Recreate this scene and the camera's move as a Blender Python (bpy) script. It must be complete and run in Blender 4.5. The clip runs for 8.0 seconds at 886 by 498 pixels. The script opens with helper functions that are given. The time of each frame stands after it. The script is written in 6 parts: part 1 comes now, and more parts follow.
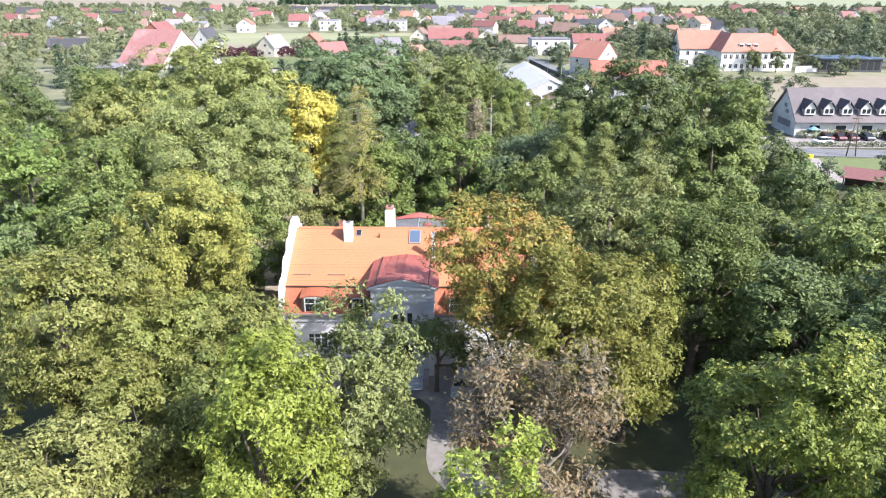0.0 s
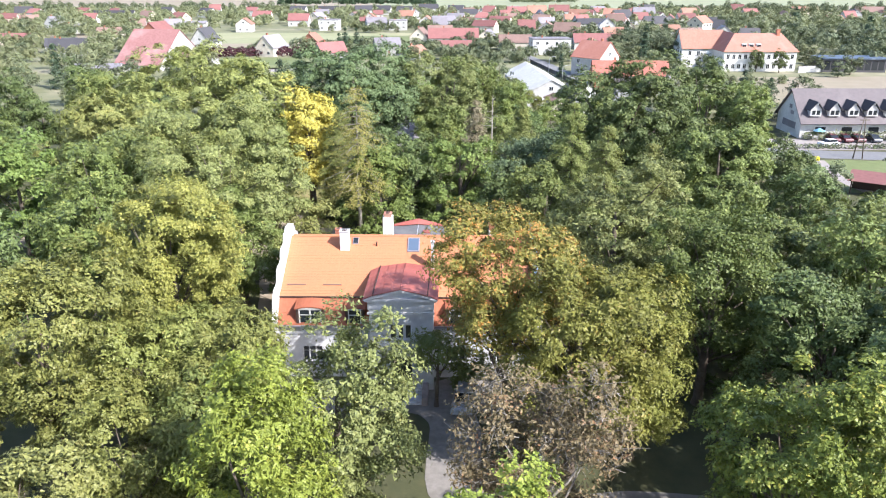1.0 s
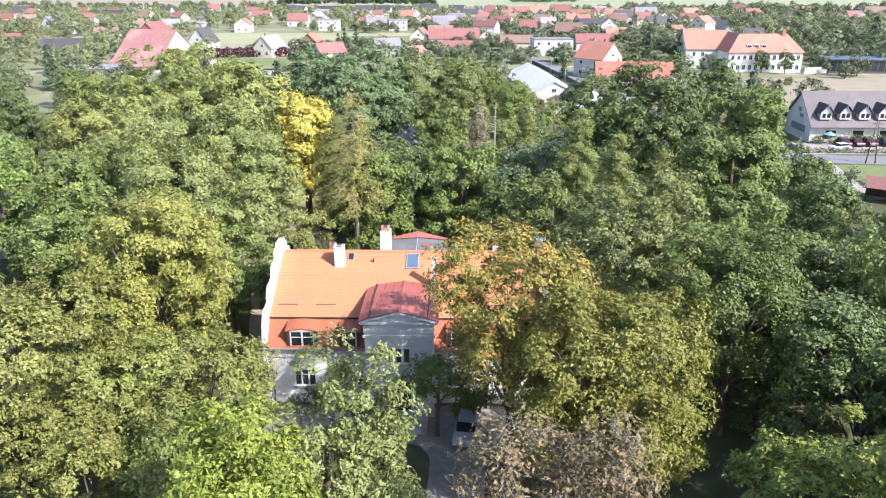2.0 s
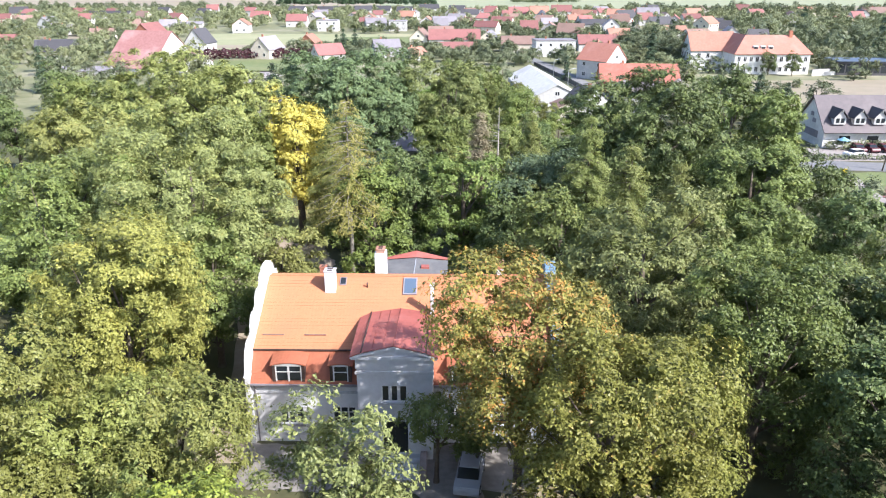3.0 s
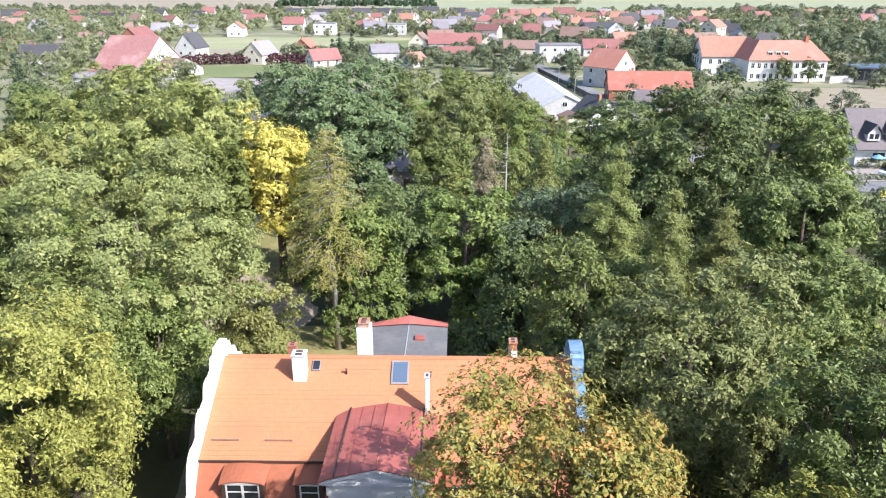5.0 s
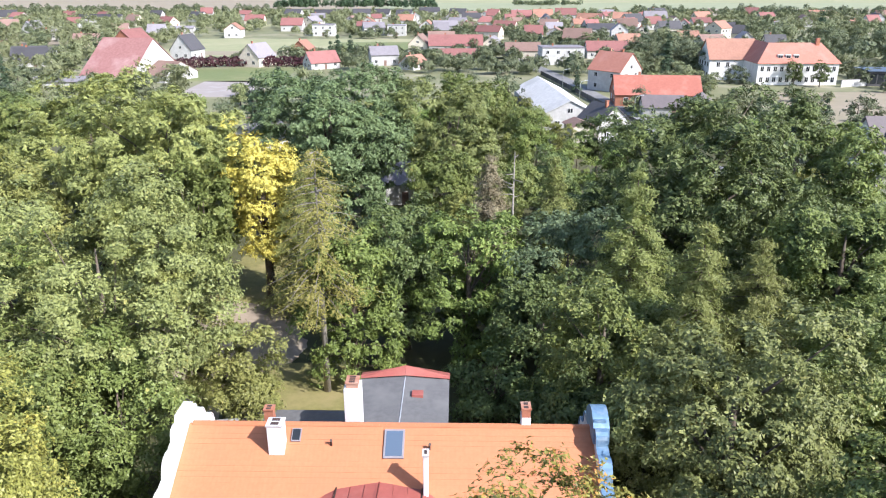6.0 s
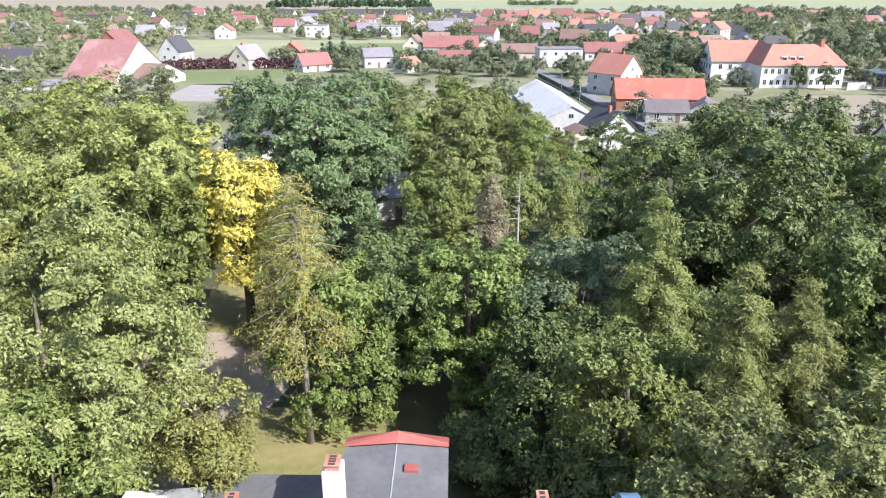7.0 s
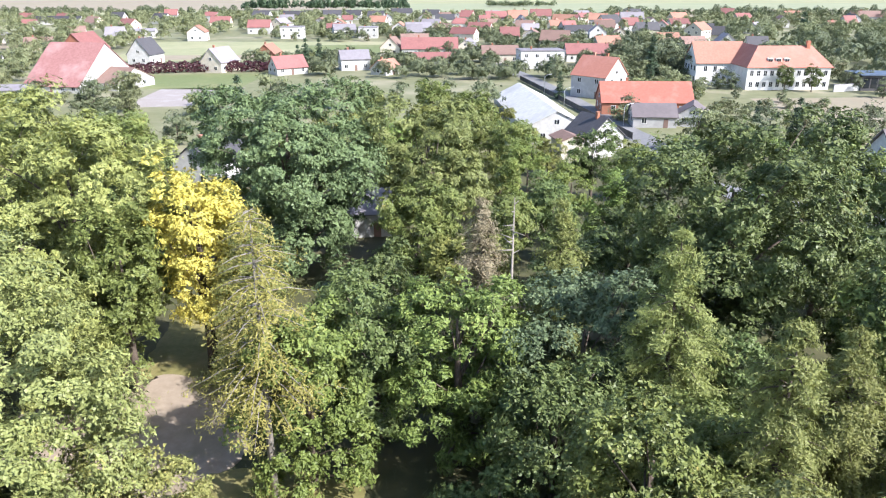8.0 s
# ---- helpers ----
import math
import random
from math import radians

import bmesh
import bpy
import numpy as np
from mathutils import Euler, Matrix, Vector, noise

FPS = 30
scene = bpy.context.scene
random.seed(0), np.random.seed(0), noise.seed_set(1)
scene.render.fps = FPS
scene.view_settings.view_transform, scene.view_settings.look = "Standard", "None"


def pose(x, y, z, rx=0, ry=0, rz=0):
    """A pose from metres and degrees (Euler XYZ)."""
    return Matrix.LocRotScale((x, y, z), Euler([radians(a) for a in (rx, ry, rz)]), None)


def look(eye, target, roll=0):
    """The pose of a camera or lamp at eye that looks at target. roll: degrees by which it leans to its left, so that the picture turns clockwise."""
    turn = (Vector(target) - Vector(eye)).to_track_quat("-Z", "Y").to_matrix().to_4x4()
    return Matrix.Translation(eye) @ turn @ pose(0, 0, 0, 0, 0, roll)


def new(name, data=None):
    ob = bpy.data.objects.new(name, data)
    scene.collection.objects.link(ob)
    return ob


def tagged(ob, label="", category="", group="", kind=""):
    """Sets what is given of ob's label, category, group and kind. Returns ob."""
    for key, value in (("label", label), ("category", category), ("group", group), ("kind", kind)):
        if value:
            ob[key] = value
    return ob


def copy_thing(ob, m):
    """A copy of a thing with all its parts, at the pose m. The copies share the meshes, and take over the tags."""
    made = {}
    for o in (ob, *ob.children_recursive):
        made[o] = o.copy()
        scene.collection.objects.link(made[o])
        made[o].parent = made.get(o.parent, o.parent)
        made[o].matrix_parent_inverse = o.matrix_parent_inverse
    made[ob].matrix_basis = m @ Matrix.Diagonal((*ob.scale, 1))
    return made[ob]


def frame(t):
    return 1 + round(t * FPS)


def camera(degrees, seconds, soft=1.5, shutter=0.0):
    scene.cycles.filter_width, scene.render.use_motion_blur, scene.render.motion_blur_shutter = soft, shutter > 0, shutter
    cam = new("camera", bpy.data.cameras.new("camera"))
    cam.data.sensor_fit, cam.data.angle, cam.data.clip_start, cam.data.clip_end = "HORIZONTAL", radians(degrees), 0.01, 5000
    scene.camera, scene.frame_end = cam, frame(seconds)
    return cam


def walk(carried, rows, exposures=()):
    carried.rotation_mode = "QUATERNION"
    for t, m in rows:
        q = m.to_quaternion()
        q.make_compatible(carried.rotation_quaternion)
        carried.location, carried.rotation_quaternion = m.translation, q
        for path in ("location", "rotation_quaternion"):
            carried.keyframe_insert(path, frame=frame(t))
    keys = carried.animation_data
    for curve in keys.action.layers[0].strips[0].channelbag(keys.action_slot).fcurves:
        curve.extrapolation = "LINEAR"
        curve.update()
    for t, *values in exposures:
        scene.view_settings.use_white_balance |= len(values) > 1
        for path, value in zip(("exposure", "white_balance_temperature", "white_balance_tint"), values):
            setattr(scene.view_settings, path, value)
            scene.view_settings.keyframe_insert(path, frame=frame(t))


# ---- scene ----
cam = camera(62.0, 8.0, soft=1.1)
PATH = [
    (0, (0.588, 0.254, 32.686), (0.5548, 2.1297, 31.9926), -0.05),
    (0.5, (0.584, 1.185, 32.706), (0.5502, 3.0604, 32.0118), -0.05),
    (1, (0.586, 2.686, 32.66), (0.5522, 4.5612, 31.9654), -0.05),
    (1.5, (0.533, 4.537, 32.649), (0.4989, 6.4119, 31.9537), -0.05),
    (3, (0.374, 12.336, 32.587), (0.3385, 14.2112, 31.8921), -0.05),
    (3.5, (0.35, 15.134, 32.633), (0.3146, 17.0095, 31.9396), -0.05),
    (4, (0.324, 18.334, 32.735), (0.2888, 20.2097, 32.0415), -0.05),
    (4.5, (0.3, 21.505, 32.813), (0.2646, 23.381, 32.1209), -0.05),
    (6, (0.079, 32.068, 33.133), (0.0416, 33.9443, 32.4418), -0.05),
    (6.5, (-0.048, 35.597, 33.14), (-0.0832, 37.4738, 32.4498), -0.05),
    (7, (-0.205, 39.542, 33.056), (-0.2291, 41.4188, 32.365), -0.05),
    (7.5, (-0.406, 43.252, 32.988), (-0.4087, 45.1291, 32.2978), -0.05),
    (8, (-0.593, 47.257, 32.925), (-0.5631, 49.134, 32.2353), -0.05),
]
# the drone's camera stops down a little while the sunlit roof fills the view
walk(cam, [(t, look(eye, target, roll)) for t, eye, target, roll in PATH],
     [(0, 1.08, 6060, 14), (3.2, 1.06, 6060, 14), (4.6, 0.98, 6060, 14), (6.2, 0.84, 6060, 14), (7.4, 0.98, 6060, 14), (8, 1.04, 6060, 14)])

# ---- light: one warm September sun from the right, behind the drone, and a clear sky ----
SUN = Vector((0.63, -0.43, 0.65)).normalized()
world = bpy.data.worlds.new("world")
scene.world = world
world.use_nodes = True
sky = world.node_tree.nodes.new("ShaderNodeTexSky")
sky.sky_type, sky.sun_disc = "NISHITA", False
sky.sun_elevation, sky.sun_rotation = math.asin(SUN.z), math.atan2(SUN.x, SUN.y)
sky.altitude, sky.air_density, sky.dust_density, sky.ozone_density = 150, 1.0, 1.5, 1.0
background = world.node_tree.nodes["Background"]
background.inputs["Strength"].default_value = 0.138
world.node_tree.links.new(sky.outputs["Color"], background.inputs["Color"])
sun_data = bpy.data.lights.new("sun", "SUN")
sun_data.energy, sun_data.angle, sun_data.color = 4.65, radians(0.53), (1.0, 0.95, 0.88)
sun = new("sun", sun_data)
sun.matrix_basis = look(SUN * 200, (0, 0, 0))


# ---- materials ----
def nodes_of(name):
    m = bpy.data.materials.new(name)
    m.use_nodes = True
    nt = m.node_tree
    return m, nt, nt.nodes["Principled BSDF"]


def add_node(nt, kind, **values):
    n = nt.nodes.new(kind)
    for key, value in values.items():
        n.inputs[key.replace("_", " ")].default_value = value
    return n


def mix_colour(nt, factor, a, b):
    """A colour mix; factor, a and b are sockets or values."""
    n = nt.nodes.new("ShaderNodeMix")
    n.data_type = "RGBA"
    for socket, value in ((n.inputs[0], factor), (n.inputs[6], a), (n.inputs[7], b)):
        if isinstance(value, bpy.types.NodeSocket):
            nt.links.new(value, socket)
        elif isinstance(value, (int, float)):
            socket.default_value = value
        else:
            socket.default_value = (*value, 1)
    return n.outputs[2]


def spread(nt, socket, low, high):
    n = add_node(nt, "ShaderNodeMapRange")
    n.inputs["From Min"].default_value, n.inputs["From Max"].default_value = low, high
    nt.links.new(socket, n.inputs["Value"])
    return n.outputs["Result"]


def surface(name, colour, second=None, third=None, rough=0.8, metal=0.0, fine=8.0, coarse=0.4, bump=0.3, bump_scale=20.0, per_object=0.0):
    """A weathered surface: two colours by a fine grain, stained by a third at a coarse scale."""
    m, nt, bsdf = nodes_of(name)
    second = second or tuple(c * 0.82 for c in colour)
    third = third or tuple(c * 0.7 for c in colour)
    where = nt.nodes.new("ShaderNodeTexCoord").outputs["Object"]
    a = add_node(nt, "ShaderNodeTexNoise", Scale=fine, Detail=4.0, Roughness=0.65)
    b = add_node(nt, "ShaderNodeTexNoise", Scale=coarse, Detail=3.0, Roughness=0.6)
    for n in (a, b):
        nt.links.new(where, n.inputs["Vector"])
    c = mix_colour(nt, spread(nt, a.outputs["Fac"], 0.35, 0.65), colour, second)
    c = mix_colour(nt, spread(nt, b.outputs["Fac"], 0.5, 0.75), c, third)
    if per_object:
        info = nt.nodes.new("ShaderNodeObjectInfo")
        hsv = nt.nodes.new("ShaderNodeHueSaturation")
        value = nt.nodes.new("ShaderNodeMapRange")
        value.inputs["To Min"].default_value, value.inputs["To Max"].default_value = 1 - per_object, 1 + per_object
        nt.links.new(info.outputs["Random"], value.inputs["Value"])
        nt.links.new(value.outputs["Result"], hsv.inputs["Value"])
        nt.links.new(c, hsv.inputs["Color"])
        c = hsv.outputs["Color"]
    nt.links.new(c, bsdf.inputs["Base Color"])
    bsdf.inputs["Roughness"].default_value, bsdf.inputs["Metallic"].default_value = rough, metal
    if bump:
        d = add_node(nt, "ShaderNodeTexNoise", Scale=bump_scale, Detail=5.0)
        nt.links.new(where, d.inputs["Vector"])
        r = add_node(nt, "ShaderNodeBump", Strength=bump, Distance=0.03)
        nt.links.new(d.outputs["Fac"], r.inputs["Height"])
        nt.links.new(r.outputs["Normal"], bsdf.inputs["Normal"])
    return m


def leaf_surface(name, dark, light, turned=None, share=0.0, through_light=0.14, cell=0.085):
    """Foliage: sprays cut into single leaves, every leaf its own shade and tilt, patches of the crown paler or turned by autumn."""
    m, nt, bsdf = nodes_of(name)
    geometry = nt.nodes.new("ShaderNodeNewGeometry")
    spray = geometry.outputs["Random Per Island"]
    where = nt.nodes.new("ShaderNodeTexCoord").outputs["Object"]
    patch = add_node(nt, "ShaderNodeTexNoise", Scale=0.55, Detail=2.0)
    nt.links.new(where, patch.inputs["Vector"])
    info = nt.nodes.new("ShaderNodeObjectInfo")
    shade = spray
    if cell:
        leaf = add_node(nt, "ShaderNodeTexVoronoi", Scale=1 / cell)
        nt.links.new(where, leaf.inputs["Vector"])
        split = nt.nodes.new("ShaderNodeSeparateColor")
        nt.links.new(leaf.outputs["Color"], split.inputs["Color"])
        half = nt.nodes.new("ShaderNodeMath")
        half.operation = "MULTIPLY_ADD"
        nt.links.new(split.outputs["Red"], half.inputs[0])
        half.inputs[1].default_value = 0.45
        less = nt.nodes.new("ShaderNodeMath")
        less.operation = "MULTIPLY"
        nt.links.new(spray, less.inputs[0])
        less.inputs[1].default_value = 0.4
        nt.links.new(less.outputs[0], half.inputs[2])
        shade = half.outputs[0]
        tilt = nt.nodes.new("ShaderNodeVectorMath")
        tilt.operation = "MULTIPLY_ADD"
        nt.links.new(leaf.outputs["Color"], tilt.inputs[0])
        tilt.inputs[1].default_value = (1.0, 1.0, 1.0)
        tilt.inputs[2].default_value = (-0.5, -0.5, -0.5)
        lean = nt.nodes.new("ShaderNodeVectorMath")
        lean.operation = "ADD"
        nt.links.new(tilt.outputs[0], lean.inputs[0])
        nt.links.new(geometry.outputs["Normal"], lean.inputs[1])
        unit = nt.nodes.new("ShaderNodeVectorMath")
        unit.operation = "NORMALIZE"
        nt.links.new(lean.outputs[0], unit.inputs[0])
        nt.links.new(unit.outputs[0], bsdf.inputs["Normal"])
    c = mix_colour(nt, shade, dark, light)
    c = mix_colour(nt, spread(nt, patch.outputs["Fac"], 0.35, 0.7), c, light)
    if turned:
        again = nt.nodes.new("ShaderNodeMath")
        again.operation = "ADD"
        nt.links.new(shade, again.inputs[0])
        nt.links.new(patch.outputs["Fac"], again.inputs[1])
        c = mix_colour(nt, spread(nt, again.outputs[0], 1.35 - share, 1.5 - share), c, turned)
    hsv = nt.nodes.new("ShaderNodeHueSaturation")
    for socket, low, high in (("Hue", 0.492, 0.508), ("Value", 0.9, 1.1)):
        r = nt.nodes.new("ShaderNodeMapRange")
        r.inputs["To Min"].default_value, r.inputs["To Max"].default_value = low, high
        nt.links.new(info.outputs["Random"], r.inputs["Value"])
        nt.links.new(r.outputs["Result"], hsv.inputs[socket])
    nt.links.new(c, hsv.inputs["Color"])
    nt.links.new(hsv.outputs["Color"], bsdf.inputs["Base Color"])
    bsdf.inputs["Roughness"].default_value = 0.48
    bsdf.inputs["Specular IOR Level"].default_value = 0.32
    thin = nt.nodes.new("ShaderNodeBsdfTranslucent")
    nt.links.new(hsv.outputs["Color"], thin.inputs["Color"])
    both = nt.nodes.new("ShaderNodeMixShader")
    both.inputs[0].default_value = through_light
    nt.links.new(bsdf.outputs[0], both.inputs[1])
    nt.links.new(thin.outputs[0], both.inputs[2])
    last = both.outputs[0]
    if cell:
        solid = nt.nodes.new("ShaderNodeMath")
        solid.operation = "LESS_THAN"
        solid.inputs[1].default_value = 0.6
        nt.links.new(leaf.outputs["Distance"], solid.inputs[0])
        gap = nt.nodes.new("ShaderNodeBsdfTransparent")
        cut = nt.nodes.new("ShaderNodeMixShader")
        nt.links.new(solid.outputs[0], cut.inputs[0])
        nt.links.new(gap.outputs[0], cut.inputs[1])
        nt.links.new(last, cut.inputs[2])
        last = cut.outputs[0]
    nt.links.new(last, nt.nodes["Material Output"].inputs["Surface"])
    return m


def tile_surface(name, colour, second, stain, course=0.32, width=0.24):
    """Pantiles: rounded columns across, small colour shifts from tile to tile."""
    m = surface(name, colour, second, stain, rough=0.7, fine=3.5, coarse=0.25, bump=0.0)
    nt, bsdf = m.node_tree, m.node_tree.nodes["Principled BSDF"]
    where = nt.nodes.new("ShaderNodeTexCoord").outputs["Object"]
    wave = add_node(nt, "ShaderNodeTexWave", Scale=2 * math.pi / width / 20, Distortion=0.15, Detail=1.0)
    nt.links.new(where, wave.inputs["Vector"])
    r = add_node(nt, "ShaderNodeBump", Strength=0.06, Distance=0.03)
    nt.links.new(wave.outputs["Fac"], r.inputs["Height"])
    nt.links.new(r.outputs["Normal"], bsdf.inputs["Normal"])
    return m


def glass_surface(name, colour):
    m, nt, bsdf = nodes_of(name)
    bsdf.inputs["Base Color"].default_value = (*colour, 1)
    bsdf.inputs["Roughness"].default_value = 0.06
    bsdf.inputs["Specular IOR Level"].default_value = 0.6
    return m


PLASTER = surface("white plaster", (0.7, 0.69, 0.69), (0.64, 0.63, 0.63), (0.5, 0.49, 0.48), fine=3, coarse=0.5, bump=0.15)
TRIM = surface("grey plaster trim", (0.55, 0.55, 0.56), rough=0.75, fine=4, bump=0.1)
ORANGE_TILE = tile_surface("orange clay tile", (0.53, 0.21, 0.1), (0.49, 0.19, 0.088), (0.46, 0.185, 0.092))
OLD_TILE = tile_surface("weathered clay tile", (0.4, 0.13, 0.065), (0.34, 0.11, 0.055), (0.29, 0.105, 0.06))
RED_METAL = surface("red sheet metal", (0.36, 0.105, 0.082), (0.31, 0.09, 0.07), (0.38, 0.14, 0.115), rough=0.55, fine=2, coarse=0.6, bump=0.05)
GREY_FELT = surface("grey roofing felt", (0.145, 0.145, 0.147), (0.12, 0.12, 0.122), (0.185, 0.183, 0.18), rough=0.9, fine=2.5, coarse=0.35, bump=0.15)
BLUE_METAL = surface("blue zinc sheet", (0.2, 0.33, 0.46), (0.15, 0.26, 0.4), (0.38, 0.45, 0.5), rough=0.4, metal=0.35, fine=2.5, coarse=1.2, bump=0.1, bump_scale=4)
PALE_METAL = surface("pale sheet metal", (0.62, 0.64, 0.66), rough=0.4, metal=0.4, fine=2, bump=0.08)
BRICK = surface("chimney brick", (0.42, 0.17, 0.1), (0.33, 0.13, 0.08), (0.5, 0.36, 0.28), fine=9, bump=0.4)
FRAME_WHITE = surface("white painted wood", (0.78, 0.77, 0.74), rough=0.5, fine=10, bump=0.05)
FRAME_DARK = surface("dark brown wood", (0.08, 0.05, 0.04), rough=0.6, fine=10, bump=0.1)
GLASS = glass_surface("window glass", (0.025, 0.03, 0.035))
SKY_GLASS = glass_surface("skylight glass", (0.10, 0.14, 0.2))
BARK = surface("bark", (0.13, 0.10, 0.075), (0.08, 0.06, 0.045), (0.17, 0.15, 0.11), fine=5, coarse=1.2, bump=0.8, bump_scale=9)
GREY_BARK = surface("grey bark", (0.3, 0.27, 0.23), (0.2, 0.18, 0.15), (0.36, 0.33, 0.3), fine=5, coarse=1.2, bump=0.6, bump_scale=9)
GRAVEL = surface("grey gravel", (0.27, 0.248, 0.222), (0.21, 0.192, 0.17), (0.15, 0.135, 0.11), fine=2.0, coarse=0.25, bump=0.4)
SAND_PATH = surface("sandy path", (0.38, 0.31, 0.235), (0.31, 0.25, 0.185), (0.24, 0.2, 0.13), fine=1.2, coarse=0.2, bump=0.3)
ASPHALT = surface("worn asphalt", (0.2, 0.2, 0.2), (0.16, 0.16, 0.165), (0.25, 0.245, 0.24), fine=1.2, coarse=0.08, bump=0.2)
PAVING = surface("pale paving", (0.33, 0.29, 0.27), (0.28, 0.25, 0.235), (0.38, 0.35, 0.33), fine=1.5, coarse=0.2, bump=0.2)
LAWN = surface("dry lawn", (0.24, 0.215, 0.08), (0.18, 0.17, 0.055), (0.31, 0.255, 0.12), fine=1.5, coarse=0.18, bump=0.5)
FRESH_LAWN = surface("green lawn", (0.16, 0.19, 0.07), (0.13, 0.16, 0.055), (0.2, 0.205, 0.09), fine=0.6, coarse=0.06, bump=0.3)
GARDENS = surface("garden ground", (0.2, 0.2, 0.105), (0.15, 0.16, 0.075), (0.33, 0.3, 0.21), fine=0.2, coarse=0.045, bump=0)
FIELD_GREEN = surface("green field", (0.27, 0.29, 0.175), (0.235, 0.26, 0.15), (0.31, 0.31, 0.19), fine=0.12, coarse=0.012, bump=0)
FIELD_TAN = surface("harvested field", (0.3, 0.25, 0.18), (0.255, 0.215, 0.15), (0.24, 0.22, 0.13), fine=0.15, coarse=0.015, bump=0)
FIELD_OLIVE = surface("meadow", (0.3, 0.3, 0.165), (0.25, 0.265, 0.135), (0.36, 0.33, 0.2), fine=0.15, coarse=0.02, bump=0)
GROUND = surface("park ground", (0.085, 0.085, 0.035), (0.06, 0.065, 0.026), (0.13, 0.11, 0.055), fine=0.6, coarse=0.05, bump=0.5, bump_scale=4)
WALL_WHITE = surface("white wall plaster", (0.62, 0.61, 0.585), fine=1.2, coarse=0.2, bump=0.05, per_object=0.1)
# school walls whiter than the village's: sunlight on them put into the colour
SCHOOL_WHITE = surface("sun-bright white wall paint", (0.8, 0.79, 0.77), (0.76, 0.75, 0.73), fine=1.2, coarse=0.2, bump=0.05)
WALL_CREAM = surface("cream wall plaster", (0.66, 0.6, 0.49), fine=1.2, coarse=0.2, bump=0.05, per_object=0.12)
WALL_GREY = surface("grey wall plaster", (0.5, 0.49, 0.48), fine=1.2, coarse=0.2, bump=0.05, per_object=0.15)
WALL_BRICK = surface("red brick wall", (0.36, 0.15, 0.09), fine=2, coarse=0.3, bump=0.1, per_object=0.15)
# FAR_ORANGE and FAR_RED are dulled, the haze over the village is in the colour
FAR_ORANGE = surface("orange roof tile", (0.36, 0.185, 0.13), fine=1.5, coarse=0.2, bump=0.1, bump_scale=5, per_object=0.15)
FADED_RED = surface("faded red roof tile", (0.33, 0.165, 0.15), (0.27, 0.125, 0.115), (0.43, 0.28, 0.26), fine=1.2, coarse=0.12, bump=0.1, bump_scale=5)
SCHOOL_TILE = surface("orange-red roof tile", (0.44, 0.19, 0.135), (0.39, 0.165, 0.12), (0.47, 0.23, 0.18), fine=1.5, coarse=0.2, bump=0.1, bump_scale=5)
BARN_TILE = surface("bright red-orange roof tile", (0.37, 0.132, 0.094), (0.32, 0.11, 0.078), (0.42, 0.19, 0.145), fine=1.5, coarse=0.25, bump=0.1, bump_scale=5)
FAR_RED = surface("red roof tile", (0.262, 0.112, 0.102), fine=1.5, coarse=0.2, bump=0.1, bump_scale=5, per_object=0.22)
FAR_BROWN = surface("brown roof tile", (0.25, 0.16, 0.13), fine=1.5, coarse=0.2, bump=0.1, bump_scale=5, per_object=0.2)
FAR_DARK = surface("dark roof sheet", (0.066, 0.064, 0.07), rough=0.7, fine=1.5, coarse=0.2, bump=0.1, bump_scale=5, per_object=0.3)
FAR_GREY = surface("grey roof sheet", (0.27, 0.25, 0.27), rough=0.7, fine=1.5, coarse=0.2, bump=0.1, bump_scale=5, per_object=0.15)
INN_ROOF = surface("mauve-grey roof sheet", (0.152, 0.128, 0.13), (0.13, 0.112, 0.115), (0.18, 0.155, 0.155), rough=0.75, fine=1.5, coarse=0.2, bump=0.1, bump_scale=5)
FAR_WHITE = surface("white sheet roof", (0.66, 0.645, 0.62), rough=0.75, fine=1.0, coarse=0.1, bump=0.05)
DOOR_GREEN = surface("blackish green paint", (0.018, 0.024, 0.02), rough=0.5, bump=0.05)
PINK_STONE = surface("weathered pinkish stone", (0.4, 0.33, 0.3), (0.33, 0.27, 0.25), (0.24, 0.2, 0.18), fine=2.5, coarse=0.6, bump=0.3)
RUBBER = surface("tyre rubber", (0.02, 0.02, 0.02), bump=0)
SLATE = surface("slate-blue roof sheet", (0.09, 0.13, 0.19), (0.07, 0.1, 0.15), (0.16, 0.2, 0.25), rough=0.6, fine=1.5, coarse=0.3, bump=0.05)
TEAL = surface("pale blue canvas", (0.2, 0.4, 0.52), bump=0)
YELLOW_PAINT = surface("yellow paint", (0.75, 0.6, 0.03), bump=0)
OAK = leaf_surface("oak leaves", (0.085, 0.115, 0.029), (0.22, 0.265, 0.075), (0.3, 0.275, 0.075), 0.08, cell=0.145)
PALE_OAK = leaf_surface("pale oak leaves", (0.136, 0.153, 0.044), (0.322, 0.342, 0.106), (0.4, 0.36, 0.11), 0.1, cell=0.125)
PARK_OAK = leaf_surface("grey-green oak leaves", (0.121, 0.145, 0.046), (0.306, 0.337, 0.115), (0.39, 0.36, 0.115), 0.1, cell=0.135)
DARK_OAK = leaf_surface("dark oak leaves", (0.052, 0.083, 0.026), (0.166, 0.214, 0.07), cell=0.175)
MAPLE = leaf_surface("maple leaves", (0.085, 0.132, 0.032), (0.228, 0.298, 0.076), (0.3, 0.295, 0.075), 0.06, cell=0.13)
BRIGHT_LIME = leaf_surface("bright yellow-green leaves", (0.112, 0.145, 0.02), (0.275, 0.325, 0.056), (0.36, 0.33, 0.06), 0.1, cell=0.105)
LIME = leaf_surface("yellow-green leaves", (0.148, 0.155, 0.034), (0.345, 0.342, 0.085), (0.42, 0.355, 0.08), 0.1, cell=0.11)
